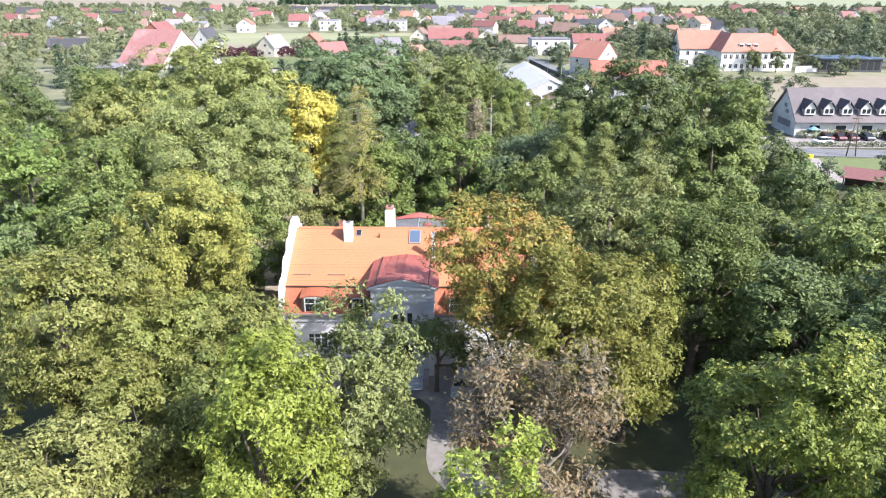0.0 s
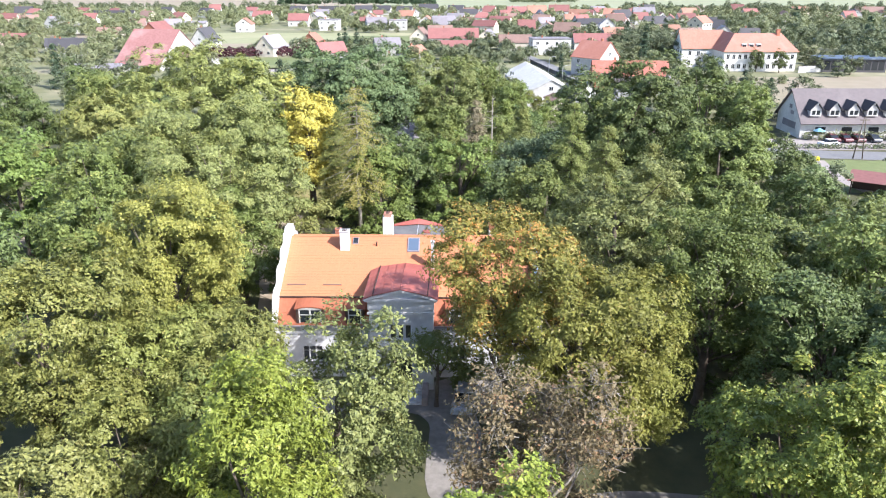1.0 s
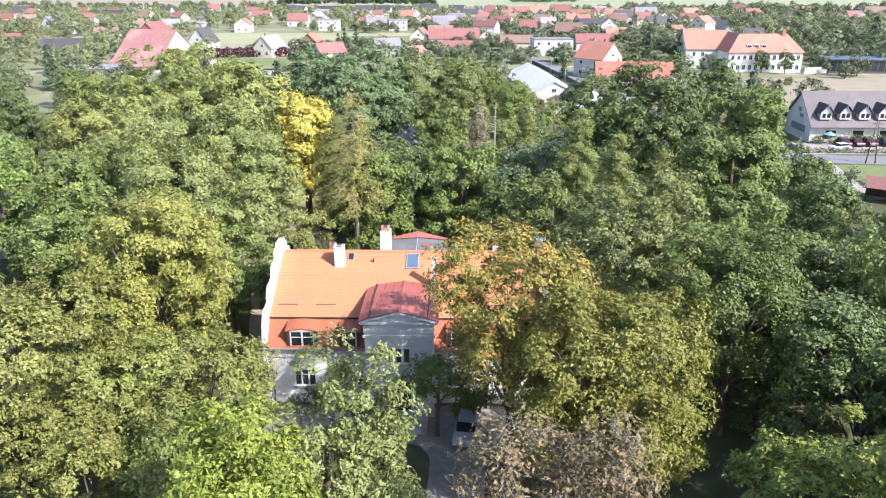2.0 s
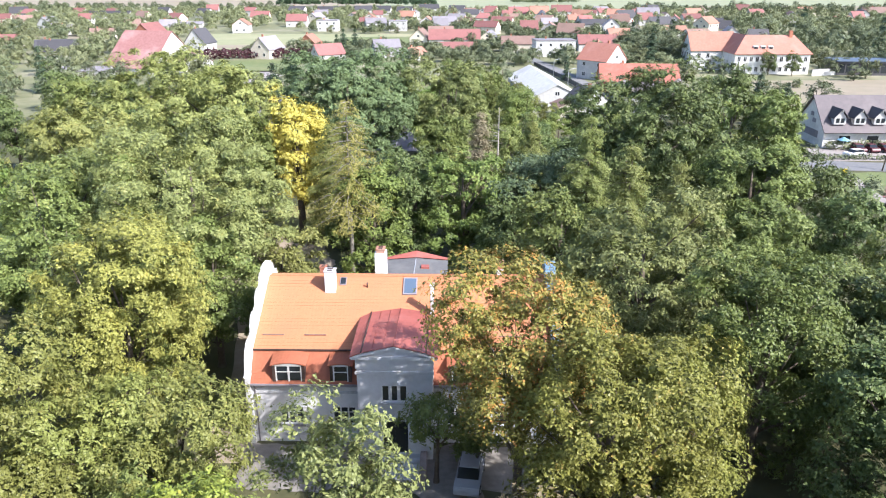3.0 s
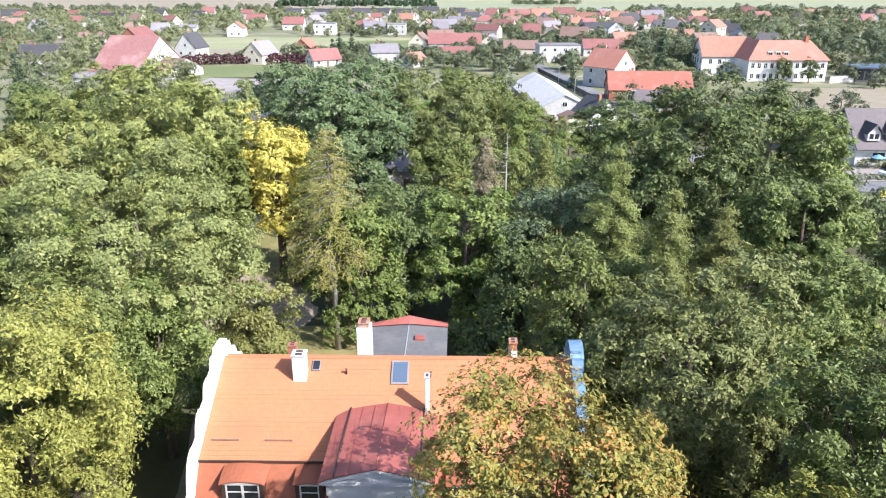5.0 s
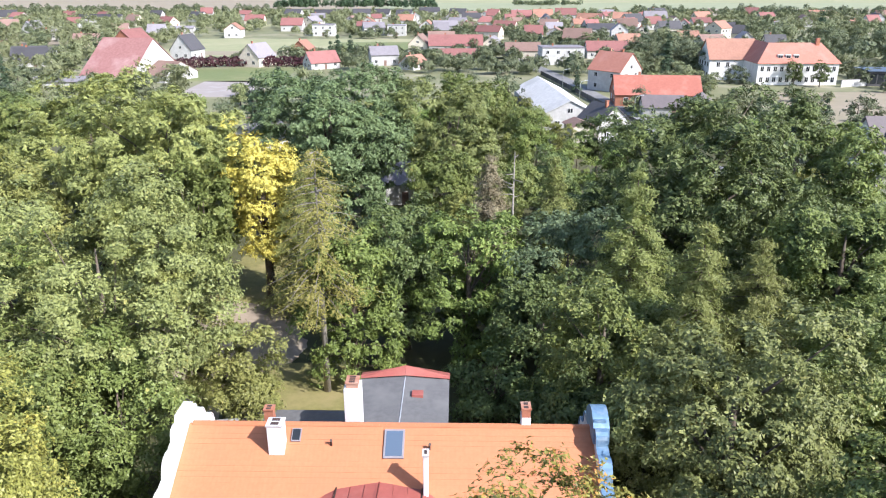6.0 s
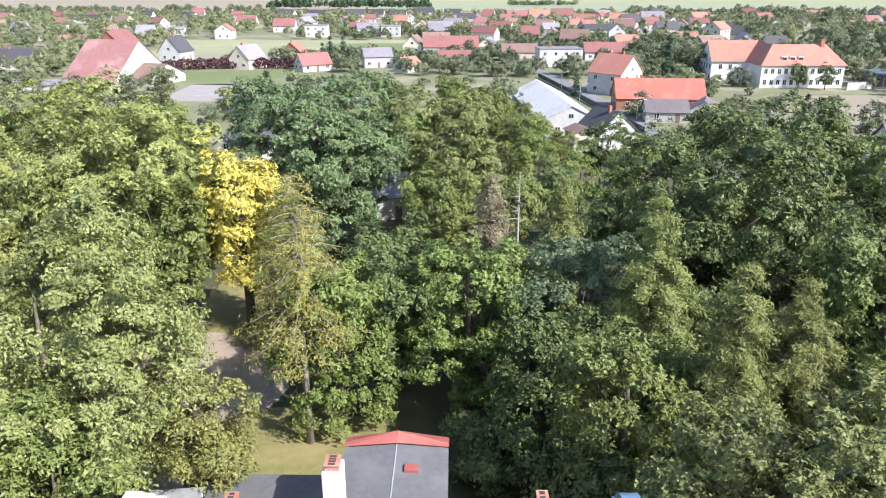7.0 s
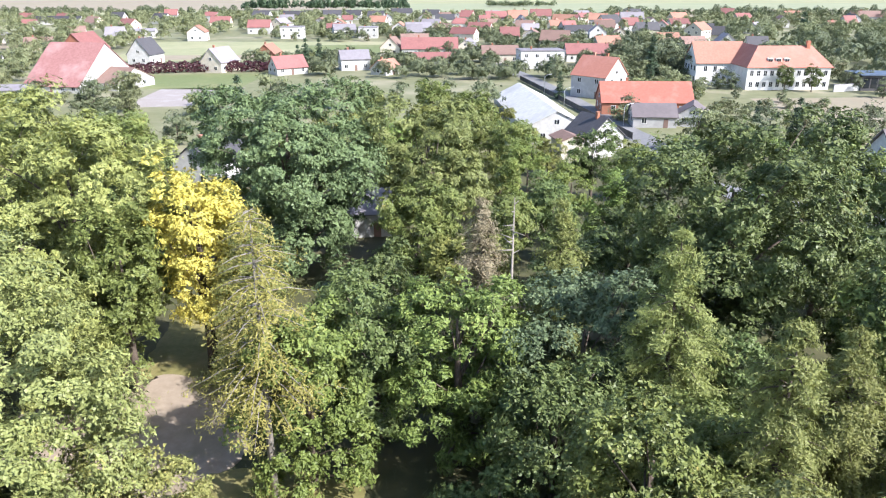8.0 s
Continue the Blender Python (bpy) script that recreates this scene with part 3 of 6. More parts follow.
def wall_front(bm, x0, x1, z0, z1, y0, y1, holes):
    """A wall along x with openings right through it; holes: (x0, x1, z0, z1)."""
    xs = sorted({x0, x1, *[v for h in holes for v in h[:2]]})
    zs = sorted({z0, z1, *[v for h in holes for v in h[2:]]})

    def solid(i, j):
        if not (0 <= i < len(xs) - 1 and 0 <= j < len(zs) - 1):
            return False
        cx, cz = (xs[i] + xs[i + 1]) / 2, (zs[j] + zs[j + 1]) / 2
        return not any(a < cx < b and c < cz < d for a, b, c, d in holes)

    def quad(*p):
        bm.faces.new([bm.verts.new(q) for q in p])
    for i in range(len(xs) - 1):
        for j in range(len(zs) - 1):
            if not solid(i, j):
                continue
            a, b, c, d = xs[i], xs[i + 1], zs[j], zs[j + 1]
            quad((a, y0, c), (b, y0, c), (b, y0, d), (a, y0, d))
            quad((b, y1, c), (a, y1, c), (a, y1, d), (b, y1, d))
            if not solid(i - 1, j):
                quad((a, y1, c), (a, y0, c), (a, y0, d), (a, y1, d))
            if not solid(i + 1, j):
                quad((b, y0, c), (b, y1, c), (b, y1, d), (b, y0, d))
            if not solid(i, j - 1):
                quad((a, y1, c), (b, y1, c), (b, y0, c), (a, y0, c))
            if not solid(i, j + 1):
                quad((a, y0, d), (b, y0, d), (b, y1, d), (a, y1, d))


def tiled_slope(bm, x0, x1, low, high, courses, lift=0.008):
    """Overlapping courses of tiles from the low edge (y, z) up to the high one."""
    (ya, za), (yb, zb) = low, high
    n = Vector((0, -(zb - za), yb - ya)).normalized()
    if yb < ya:
        n = -n
    for k in range(courses):
        a, b = k / courses, (k + 1) / courses
        wob = 0.008 * math.sin(k * 7.3)
        p0, p1 = Vector((0, ya + (yb - ya) * a, za + (zb - za) * a)), Vector((0, ya + (yb - ya) * b, za + (zb - za) * b))
        q0 = p0 + n * (lift + wob)
        rows = [(p0, q0), (q0, p1)]
        for s, e in rows:
            bm.faces.new([bm.verts.new((x, v.y, v.z)) for x, v in ((x0, s), (x1, s), (x1, e), (x0, e))])


def manor_window(parent, x0, x1, z0, z1, y, lights, frame_mat=FRAME_WHITE, sill=True):
    """A window in an opening whose outer face is at y: frame, posts, panes, sill."""
    d, f = y + 0.12, 0.07
    bm = bmesh.new()
    rings = []
    for x_in, yy in ((0, d), (f, d), (f, d + 0.08), (0, d + 0.08)):
        rings.append([bm.verts.new(v) for v in ((x0 + x_in, yy, z0 + x_in), (x1 - x_in, yy, z0 + x_in), (x1 - x_in, yy, z1 - x_in), (x0 + x_in, yy, z1 - x_in))])
    for k in range(4):
        for j in range(4):
            bm.faces.new((rings[k][j], rings[k][(j + 1) % 4], rings[(k + 1) % 4][(j + 1) % 4], rings[(k + 1) % 4][j]))
    w = part("window", bm, frame_mat, parent, "white-framed window with dark panes", off=OFF)
    step = (x1 - x0) / lights
    for k in range(1, lights):
        part("mullion", boxes((x0 + k * step - 0.06, x0 + k * step + 0.06, d - 0.01, d + 0.08, z0 + f, z1 - f)), frame_mat, w, off=OFF)
    part("glazing_bar", boxes((x0 + f, x1 - f, d + 0.005, d + 0.07, z0 + (z1 - z0) * 0.66, z0 + (z1 - z0) * 0.66 + 0.05)), frame_mat, w, off=OFF)
    for k in range(lights):
        part("pane", boxes((x0 + k * step + 0.04, x0 + (k + 1) * step - 0.04, d + 0.03, d + 0.045, z0 + 0.04, z1 - 0.04)), GLASS, w, off=OFF)
    if sill:
        # grey rather than white: the shadow below the window is in its colour
        part("sill", boxes((x0 - 0.12, x1 + 0.12, y - 0.14, y + 0.1, z0 - 0.14, z0 - 0.002), bevel=0.015), FAR_GREY, w, "window sill greyed like the shadow below the window", off=OFF)
    return w


def chimney(parent, x, y, w, d, z0, z1, head=0.3, flues=2, body=PLASTER, top=BRICK, label="white plastered chimney with a brick head", slim=1.0):
    """A chimney with its flues one behind the other."""
    neck = z1 - head
    c = part("chimney", boxes((x - w / 2, x + w / 2, y - d / 2, y + d / 2, z0, neck), bevel=0.02), body, parent, label, off=OFF)
    hw, hd = w / 2 * slim, d / 2 * slim
    part("chimney_head", boxes((x - hw, x + hw, y - hd, y + hd, neck, z1 - 0.08), (x - hw - 0.04, x + hw + 0.04, y - hd - 0.04, y + hd + 0.04, z1 - 0.08, z1)), top, c, off=OFF)
    for k in range(flues):
        fy = y - hd + 2 * hd * (k + 0.5) / flues
        part("flue", boxes((x - hw * 0.5, x + hw * 0.5, fy - hd / flues * 0.6, fy + hd / flues * 0.6, z1 - 0.05, z1 + 0.02)), FRAME_DARK, c, off=OFF)
    return c


def dormer(parent, x0, x1, z0, z1, y, lights, slope_at, arched):
    """A dormer in the steep lower roof: cheeks, window, bowed tiled hood."""
    back = slope_at(z1 + 0.45)
    d = part("dormer", boxes((x0 - 0.22, x0, y, slope_at(z1), z0 - 0.1, z1)), FRAME_DARK, parent, "dormer with dark cheeks and a bowed clay-tile hood", off=OFF)
    part("cheek", boxes((x1, x1 + 0.22, y, slope_at(z1), z0 - 0.1, z1)), FRAME_DARK, d, off=OFF)
    f = 0.09
    rows = [(x0, x0 + f, y + 0.02, y + 0.12, z0, z1), (x1 - f, x1, y + 0.02, y + 0.12, z0, z1), (x0 + f, x1 - f, y + 0.02, y + 0.12, z0, z0 + f), (x0 + f, x1 - f, y + 0.02, y + 0.12, z1 - f, z1)]
    step = (x1 - x0) / lights
    for k in range(1, lights):
        part("mullion", boxes((x0 + k * step - 0.07, x0 + k * step + 0.07, y + 0.01, y + 0.12, z0 + f, z1 - f)), FRAME_WHITE, d, off=OFF)
    part("glazing_bar", boxes((x0 + f, x1 - f, y + 0.025, y + 0.11, z0 + (z1 - z0) * 0.62, z0 + (z1 - z0) * 0.62 + 0.06)), FRAME_WHITE, d, off=OFF)
    part("window_frame", boxes(*rows), FRAME_WHITE, d, "white window frame", off=OFF)
    for k in range(lights):
        part("pane", boxes((x0 + k * step + 0.06, x0 + (k + 1) * step - 0.06, y + 0.06, y + 0.075, z0 + 0.06, z1 - 0.06)), GLASS, d, off=OFF)
    bm = bmesh.new()
    n, mid, half = 10, (x0 + x1) / 2, (x1 - x0) / 2 + 0.34
    rise = arched
    front, rear = [], []
    for k in range(n + 1):
        u = -1 + 2 * k / n
        lift = rise * (1 - u * u)
        front.append((mid + u * half, y - 0.08, z1 + 0.04 + lift))
        rear.append((mid + u * half * 1.04, back + 0.35 * (1 - u * u), z1 + 0.32 + lift * 1.15))
    rings = [[bm.verts.new(Vector(p) + Vector((0, 0, dz))) for p in row] for row, dz in ((front, 0), (rear, 0), (rear, -0.07), (front, -0.07))]
    for a, b in zip(rings, rings[1:] + rings[:1]):
        for k in range(n):
            bm.faces.new((a[k], a[k + 1], b[k + 1], b[k]))
    for k in (0, n):
        bm.faces.new([ring[k] for ring in rings])
    part("hood", bm, OLD_TILE, d, "bowed orange clay-tile hood", off=OFF)
    prof = [(mid + (-1 + 2 * k / n) * (half - 0.1), z1 + rise * (1 - (-1 + 2 * k / n) ** 2) - 0.02) for k in range(n + 1)]
    bm = bmesh.new()
    prism_y(bm, [(prof[-1][0], z1 - 0.01), (prof[0][0], z1 - 0.01)] + prof[1:-1], y - 0.02, y + 0.15)
    part("lintel", bm, FRAME_WHITE, d, "white bowed lintel", off=OFF)


def gable_profile():
    """The scalloped outline of the side gables, in (y, z): swelling curves between small ledges."""
    half = [(-7.75, -0.1), (-7.75, 5.5), (-7.45, 5.6)]
    for ya, za, yb, zb in ((-7.4, 5.85, -5.75, 7.7), (-5.25, 7.85, -3.95, 9.05), (-3.4, 9.2, -2.2, 10.15), (-1.75, 10.3, -0.95, 10.95)):
        for k in range(6):
            t = k / 5
            half.append((ya + (yb - ya) * t - 0.16 * math.sin(t * math.pi), za + (zb - za) * math.sin(t * math.pi / 2) ** 0.75 + 0.12 * math.sin(t * math.pi)))
    half.append((-0.85, 11.3))
    return [(RIDGE_Y + a, z) for a, z in half] + [(RIDGE_Y - a * 0.68, z) for a, z in half[::-1]]


def build_manor():
    root = thing("manor", pose(MX, MY, 0), "white manor house with an orange clay-tile mansard roof and portico", "manor house")
    # front wall and its openings
    holes = [(-12.46, -10.76, 1.5, 2.95), (-8.6, -6.9, 1.5, 2.95), (-0.2, 1.5, 1.5, 2.95), (3.6, 5.3, 1.5, 2.95)]
    bm = bmesh.new()
    wall_front(bm, LEFT, RIGHT, 0, EAVE, FRONT, FRONT + 0.5, holes)
    part("front_wall", bm, PLASTER, root, "white plastered front wall", off=OFF)
    part("back_wall", boxes((LEFT, RIGHT, BACK - 0.5, BACK, 0, EAVE)), PLASTER, root, "white plastered back wall", off=OFF)
    part("floor_slab", boxes((LEFT, RIGHT, FRONT + 0.5, BACK - 0.5, 0.9, 1.1)), FRAME_DARK, root, off=OFF)
    for h in holes:
        manor_window(root, *h, FRONT, 3)
    for a, b in ((LEFT - 0.1, -6.45), (-1.15, RIGHT + 0.1)):
        part("string_course", boxes((a, b, FRONT - 0.09, FRONT - 0.002, 0.62, 0.82)), TRIM, root, "grey string course", off=OFF)
        part("frieze_band", boxes((a, b, FRONT - 0.1, FRONT - 0.002, 4.15, 4.33)), TRIM, root, "grey frieze band", off=OFF)
        part("cornice", boxes((a, b, FRONT - 0.28, FRONT - 0.002, 4.75, 5.03)), TRIM, root, "grey moulded cornice", off=OFF)
        part("gutter", boxes((a, b, FRONT - 0.42, FRONT - 0.285, 4.93, 5.06)), FAR_GREY, root, "dark metal gutter", off=OFF)
    for x in (LEFT + 0.25, RIGHT - 0.25):
        bm = bmesh.new()
        tube(bm, [(x, FRONT - 0.36, 5.0), (x, FRONT - 0.1, 4.5), (x, FRONT - 0.1, 0.1)], [0.06, 0.06, 0.06], 8)
        part("downpipe", bm, FAR_GREY, root, off=OFF)
    # roof: two slopes each way, ridge tiles
    for name, material, low, high, courses, words in (("rear_roof", OLD_TILE, (BACK + 0.25, EAVE), (RIDGE_Y, RIDGE), 24, "steep rear roof of clay tiles"), ("lower_roof", OLD_TILE, (FRONT - 0.3, EAVE), (KINK_Y, KINK), 7, "steep lower roof of weathered clay tiles"),
                                                     ("upper_roof", ORANGE_TILE, (KINK_Y - 0.14, KINK + 0.03), (RIDGE_Y, RIDGE), 23, "bright orange clay-tile upper roof")):
        bm = bmesh.new()
        tiled_slope(bm, LEFT, RIGHT, low, high, courses)
        upper = part(name, bm, material, root, words, off=OFF)
    part("kink_flashing", boxes((LEFT, RIGHT, KINK_Y - 0.2, KINK_Y - 0.12, KINK - 0.06, KINK + 0.05)), FRAME_DARK, upper, off=OFF)
    for k in range(55):
        x = LEFT + 0.2 + k * (RIGHT - LEFT - 0.3) / 55
        bm = bmesh.new()
        prism_x(bm, [(RIDGE_Y - 0.15, RIDGE - 0.04), (RIDGE_Y - 0.08, RIDGE + 0.1), (RIDGE_Y + 0.08, RIDGE + 0.1), (RIDGE_Y + 0.15, RIDGE - 0.04)], x, x + 0.385)
        part("ridge_tile", bm, ORANGE_TILE, upper, off=OFF)
    slope = (RIDGE - KINK) / (RIDGE_Y - KINK_Y)

    def top(y):
        return KINK + (y - KINK_Y) * slope
    for x0, x1 in ((-13.9, -12.3), (-10.8, -9.2), (0.5, 2.1), (3.6, 5.2)):
        bm = bmesh.new()
        slab(bm, [(x0, 61.0, top(61.0) + 0.16), (x1, 61.0, top(61.0) + 0.16), (x1, 61.05, top(61.05) + 0.2), (x0, 61.05, top(61.05) + 0.2)], 0.12)
        part("snow_guard", bm, FAR_BROWN, upper, "low snow guard on the tiles", off=OFF)

    def lower_y(z):
        return FRONT - 0.3 + (z - EAVE) / (KINK - EAVE) * (KINK_Y - FRONT + 0.3)
    for x0, x1, lights, bow in ((-12.55, -10.65, 2, 0.22), (-8.4, -7.3, 1, 0.16), (0.1, 1.2, 1, 0.16), (3.45, 5.35, 2, 0.22)):
        dormer(root, x0, x1, 5.0, 6.5, FRONT - 0.2, lights, lower_y, bow)
    # scalloped side gables
    for x0, x1, label, coping in ((LEFT - 0.36, LEFT, "white scalloped side gable", PLASTER), (RIGHT, RIGHT + 0.5, "side gable clad in blue-grey zinc", BLUE_METAL)):
        bm = bmesh.new()
        prism_x(bm, gable_profile(), x0, x1)
        g = part("gable_wall", bm, PLASTER, root, label, off=OFF)
        line = gable_profile()[1:-1]
        for (ya, za), (yb, zb) in zip(line, line[1:]):
            bm = bmesh.new()
            slab(bm, [(x0 - 0.07, ya, za + 0.06), (x1 + 0.07, ya, za + 0.06), (x1 + 0.07, yb, zb + 0.06), (x0 - 0.07, yb, zb + 0.06)], 0.058)
            part("coping", bm, coping, g, off=OFF)
    bm = bmesh.new()
    arc = [(RIDGE_Y - 1.3 + 2.6 * k / 12, 10.62 + 1.0 * math.sin(math.pi * k / 12) ** 0.7) for k in range(13)]
    prism_x(bm, [(RIDGE_Y + 1.3, 10.2), (RIDGE_Y - 1.3, 10.2)] + arc[1:-1], RIGHT - 0.12, RIGHT + 0.72)
    part("zinc_hood", bm, BLUE_METAL, root, "rounded blue-grey zinc hood on the gable top", off=OFF)
    # portico
    px0, px1, py = -6.4, -1.2, 56.7
    door, upper_window = (-4.7, -2.95, 0.5, 3.2), (-4.75, -2.95, 4.75, 6.05)
    bm = bmesh.new()
    wall_front(bm, px0, px1, 0, 7.4, py, py + 0.45, [door, upper_window])
    ring_box(bm, px0, px0 + 0.45, py + 0.45, 62.0, 0, 7.4)
    ring_box(bm, px1 - 0.45, px1, py + 0.45, 62.0, 0, 7.4)
    portico = part("portico", bm, PLASTER, root, "projecting white two-storey entrance bay with a pediment", off=OFF)
    f = 0.08
    x0, x1, z0, z1 = upper_window
    rows = [(x0, x0 + f, py + 0.1, py + 0.18, z0, z1), (x1 - f, x1, py + 0.1, py + 0.18, z0, z1), (x0, x1, py + 0.1, py + 0.18, z0, z0 + f), (x0, x1, py + 0.1, py + 0.18, z1 - f, z1)]
    for k in (1, 2):
        c = x0 + (x1 - x0) * k / 3
        rows.append((c - 0.11, c + 0.11, py + 0.04, py + 0.18, z0 + f, z1 - f))
    part("window_frame", boxes(*rows), FRAME_WHITE, portico, "white frame of a triple window", off=OFF)
    part("pane", boxes((x0 + 0.05, x1 - 0.05, py + 0.13, py + 0.145, z0 + 0.05, z1 - 0.05)), GLASS, portico, off=OFF)
    part("window_sill", boxes((x0 - 0.12, x1 + 0.12, py - 0.14, py - 0.002, z0 - 0.12, z0)), TRIM, portico, off=OFF)
    part("door", boxes((door[0], door[1], py + 0.2, py + 0.28, 0.5, 3.2), (door[0] + 0.1, -3.87, py + 0.17, py + 0.2, 0.6, 2.4), (-3.78, door[1] - 0.1, py + 0.17, py + 0.2, 0.6, 2.4)), DOOR_GREEN, portico, "blackish green double entrance door", off=OFF)
    n, mid, half = 12, (door[0] + door[1]) / 2, (door[1] - door[0]) / 2 + 0.2
    bm = bmesh.new()
    for k in range(n):
        a, b = math.pi * k / n, math.pi * (k + 1) / n
        pts = [(mid + q * math.cos(t), 2.6 + 0.75 * q * math.sin(t)) for q, t in ((half, a), (half + 0.22, a), (half + 0.22, b), (half, b))]
        prism_y(bm, pts, py - 0.1, py - 0.002)
    part("door_arch", bm, TRIM, portico, "grey moulded arch over the door", off=OFF)
    part("entablature", boxes((px0 - 0.12, px1 + 0.12, py - 0.12, py - 0.002, 7.0, 7.2), (px0 - 0.08, px1 + 0.08, py - 0.08, 62, 7.402, 8.2), (px0 - 0.3, px1 + 0.3, py - 0.3, 62, 8.2, 8.42)), PLASTER, portico, "white entablature and cornice", off=OFF)
    bm = bmesh.new()
    peak = 9.3
    prism_y(bm, [(px0 - 0.1, 8.42), (px1 + 0.1, 8.42), (MX - 0.2, peak - 0.12)], py - 0.02, py + 0.3)
    part("pediment", bm, PLASTER, portico, "white triangular pediment", off=OFF)
    bm = bmesh.new()
    c = (px0 + px1) / 2
    for sx in (-1, 1):
        e = c + sx * 3.0
        slab(bm, [(e, py - 0.4, 8.46), (c, py - 0.4, peak), (c, py - 0.15, peak), (e, py - 0.15, 8.46)][:: -sx], 0.16)
    part("raking_cornice", bm, PLASTER, portico, off=OFF)
    for sx in (-1, 1):
        e, m = c + sx * 3.02, c + sx * 2.2
        bm = bmesh.new()
        slab(bm, [(m, py - 0.42, 8.86), (c, py - 0.42, peak + 0.05), (c, 63.3, 8.88), (m, 63.05, 8.68)][:: -sx], 0.05)
        slope_part = part("portico_roof", bm, RED_METAL, portico, "red standing-seam metal roof", off=OFF)
        bm = bmesh.new()
        slab(bm, [(e, py - 0.42, 8.48), (m, py - 0.42, 8.856), (m, 63.05, 8.676), (e, 62.5, 8.47)][:: -sx], 0.05)
        part("roof_edge", bm, RED_METAL, portico, "red sheet-metal roof edge", off=OFF)
        for k in range(1, 3):
            bm = bmesh.new()
            a, f = c + sx * 2.2 * k / 3, k / 3
            tube(bm, [(a, py - 0.42, peak + 0.05 - (peak - 8.81) * f), (a, 63.1, 8.89 - 0.2 * f)], [0.014, 0.014], 4)
            part("seam", bm, RED_METAL, portico, off=OFF)
        # dark tube along the hip, its colour stands for a shadowed groove
        bm = bmesh.new()
        tube(bm, [(m, py - 0.43, 8.88), (m, 63.05, 8.7)], [0.05, 0.05], 6)
        part("hip_roll", bm, FRAME_DARK, portico, off=OFF)
    bm = bmesh.new()
    tube(bm, [(c, py - 0.44, peak + 0.05), (c, 63.3, 8.89)], [0.03, 0.03], 6)
    part("ridge_cap", bm, RED_METAL, portico, off=OFF)
    for k in range(6):
        part("step", boxes((-5.3, -2.1, py - 0.55 - 0.36 * k, py - 0.19 - 0.36 * k if k else py, 0, 0.5 - 0.083 * k), bevel=0.015), TRIM, root, "grey stone entrance step", off=OFF)
    part("step_wall", boxes((-2.08, -1.6, py - 2.5, py, 0, 0.75), bevel=0.03), PINK_STONE, root, "low pinkish wall beside the steps", off=OFF)
    part("step_wall", boxes((-5.8, -5.32, py - 2.5, py, 0, 0.75), bevel=0.03), PINK_STONE, root, "low pinkish wall beside the steps", off=OFF)
    # chimneys, skylights, vents
    chimney(root, -9.35, 64.95, 0.82, 0.75, 9.0, 11.35, head=0.1, top=TRIM, label="white plastered chimney with a grey cap")
    chimney(root, -10.3, 67.3, 0.5, 0.5, 8.8, 10.72, head=1.2, body=BRICK, label="small brick chimney")
    chimney(root, -5.75, 68.4, 0.92, 1.1, 7.4, 11.9, head=0.35, flues=4, slim=0.72)
    chimney(root, 3.86, 66.5, 0.5, 0.75, 9.2, 11.5, head=0.55, slim=0.92)
    chimney(root, -1.4, 62.8, 0.26, 0.5, 8.1, 11.1, head=0.1, flues=1, top=TRIM, label="slim white chimney stub")
    for x0, x1, ya, yb in ((-3.72, -2.64, 64.4, 65.85), (-8.7, -8.2, 65.2, 65.85)):
        bm = bmesh.new()
        slab(bm, [(x0, ya, top(ya) + 0.14), (x1, ya, top(ya) + 0.14), (x1, yb, top(yb) + 0.14), (x0, yb, top(yb) + 0.14)], 0.16)
        w = part("skylight", bm, FAR_GREY, root, "roof window in the tiles with a grey frame", off=OFF)
        bm = bmesh.new()
        g = 0.1 if x1 - x0 > 0.5 else 0.05
        slab(bm, [(x0 + g, ya + g, top(ya + g) + 0.155), (x1 - g, ya + g, top(ya + g) + 0.155), (x1 - g, yb - g, top(yb - g) + 0.155), (x0 + g, yb - g, top(yb - g) + 0.155)], 0.014)
        part("pane", bm, SKY_GLASS if x1 - x0 > 0.8 else GLASS, w, off=OFF)
    for x, y in ((-6.52, 65.1), (-1.3, 64.95)):
        bm = bmesh.new()
        tube(bm, [(x, y, top(y) - 0.1), (x, y, top(y) + 0.3), (x + 0.02, y - 0.1, top(y) + 0.4)], [0.06, 0.06, 0.08], 8)
        part("roof_vent", bm, FRAME_DARK, root, off=OFF)
    # rear wing with its flat grey roof and red hipped end, and the low side building
    part("rear_wing", boxes((-5.9, -0.55, 68.0, 75.2, 0, 8.45)), WALL_GREY, root, "tall grey rear wing", off=OFF)
    bm = bmesh.new()
    for sx, e in ((-1, -6.1), (1, -0.35)):
        slab(bm, [(e, 67.7, 8.62), (-3.2, 67.7, 8.85), (-3.2, 74.05, 8.85), (e, 74.05, 8.62)][:: -sx], 0.12)
    felt = part("wing_roof", bm, GREY_FELT, root, "flat grey felt roof", off=OFF)
    part("roof_hatch", boxes((-2.65, -1.95, 71.6, 72.2, 8.6, 8.95)), RED_METAL, felt, "small red roof hatch", off=OFF)
    part("roof_seam", boxes((-3.23, -3.17, 67.8, 74.05, 8.84, 8.875)), PALE_METAL, felt, off=OFF)
    bm = bmesh.new()
    for sx, e in ((-1, -6.12), (1, -0.33)):
        slab(bm, [(e, 74.05, 8.66), (-3.2, 74.05, 8.9), (-3.2, 74.6, 9.3), (e, 74.3, 8.7)][::sx], 0.05)
        slab(bm, [(e, 74.3, 8.7), (-3.2, 74.6, 9.3), (-3.2, 75.4, 8.7), (e, 75.4, 8.3)][::sx], 0.05)
    part("wing_hip", bm, RED_METAL, felt, "red metal hipped roof end", off=OFF)
    part("side_building", boxes((-14.8, -6.0, 71.32, 78.2, 0, 3.35)), PLASTER, root, "low white side building", off=OFF)
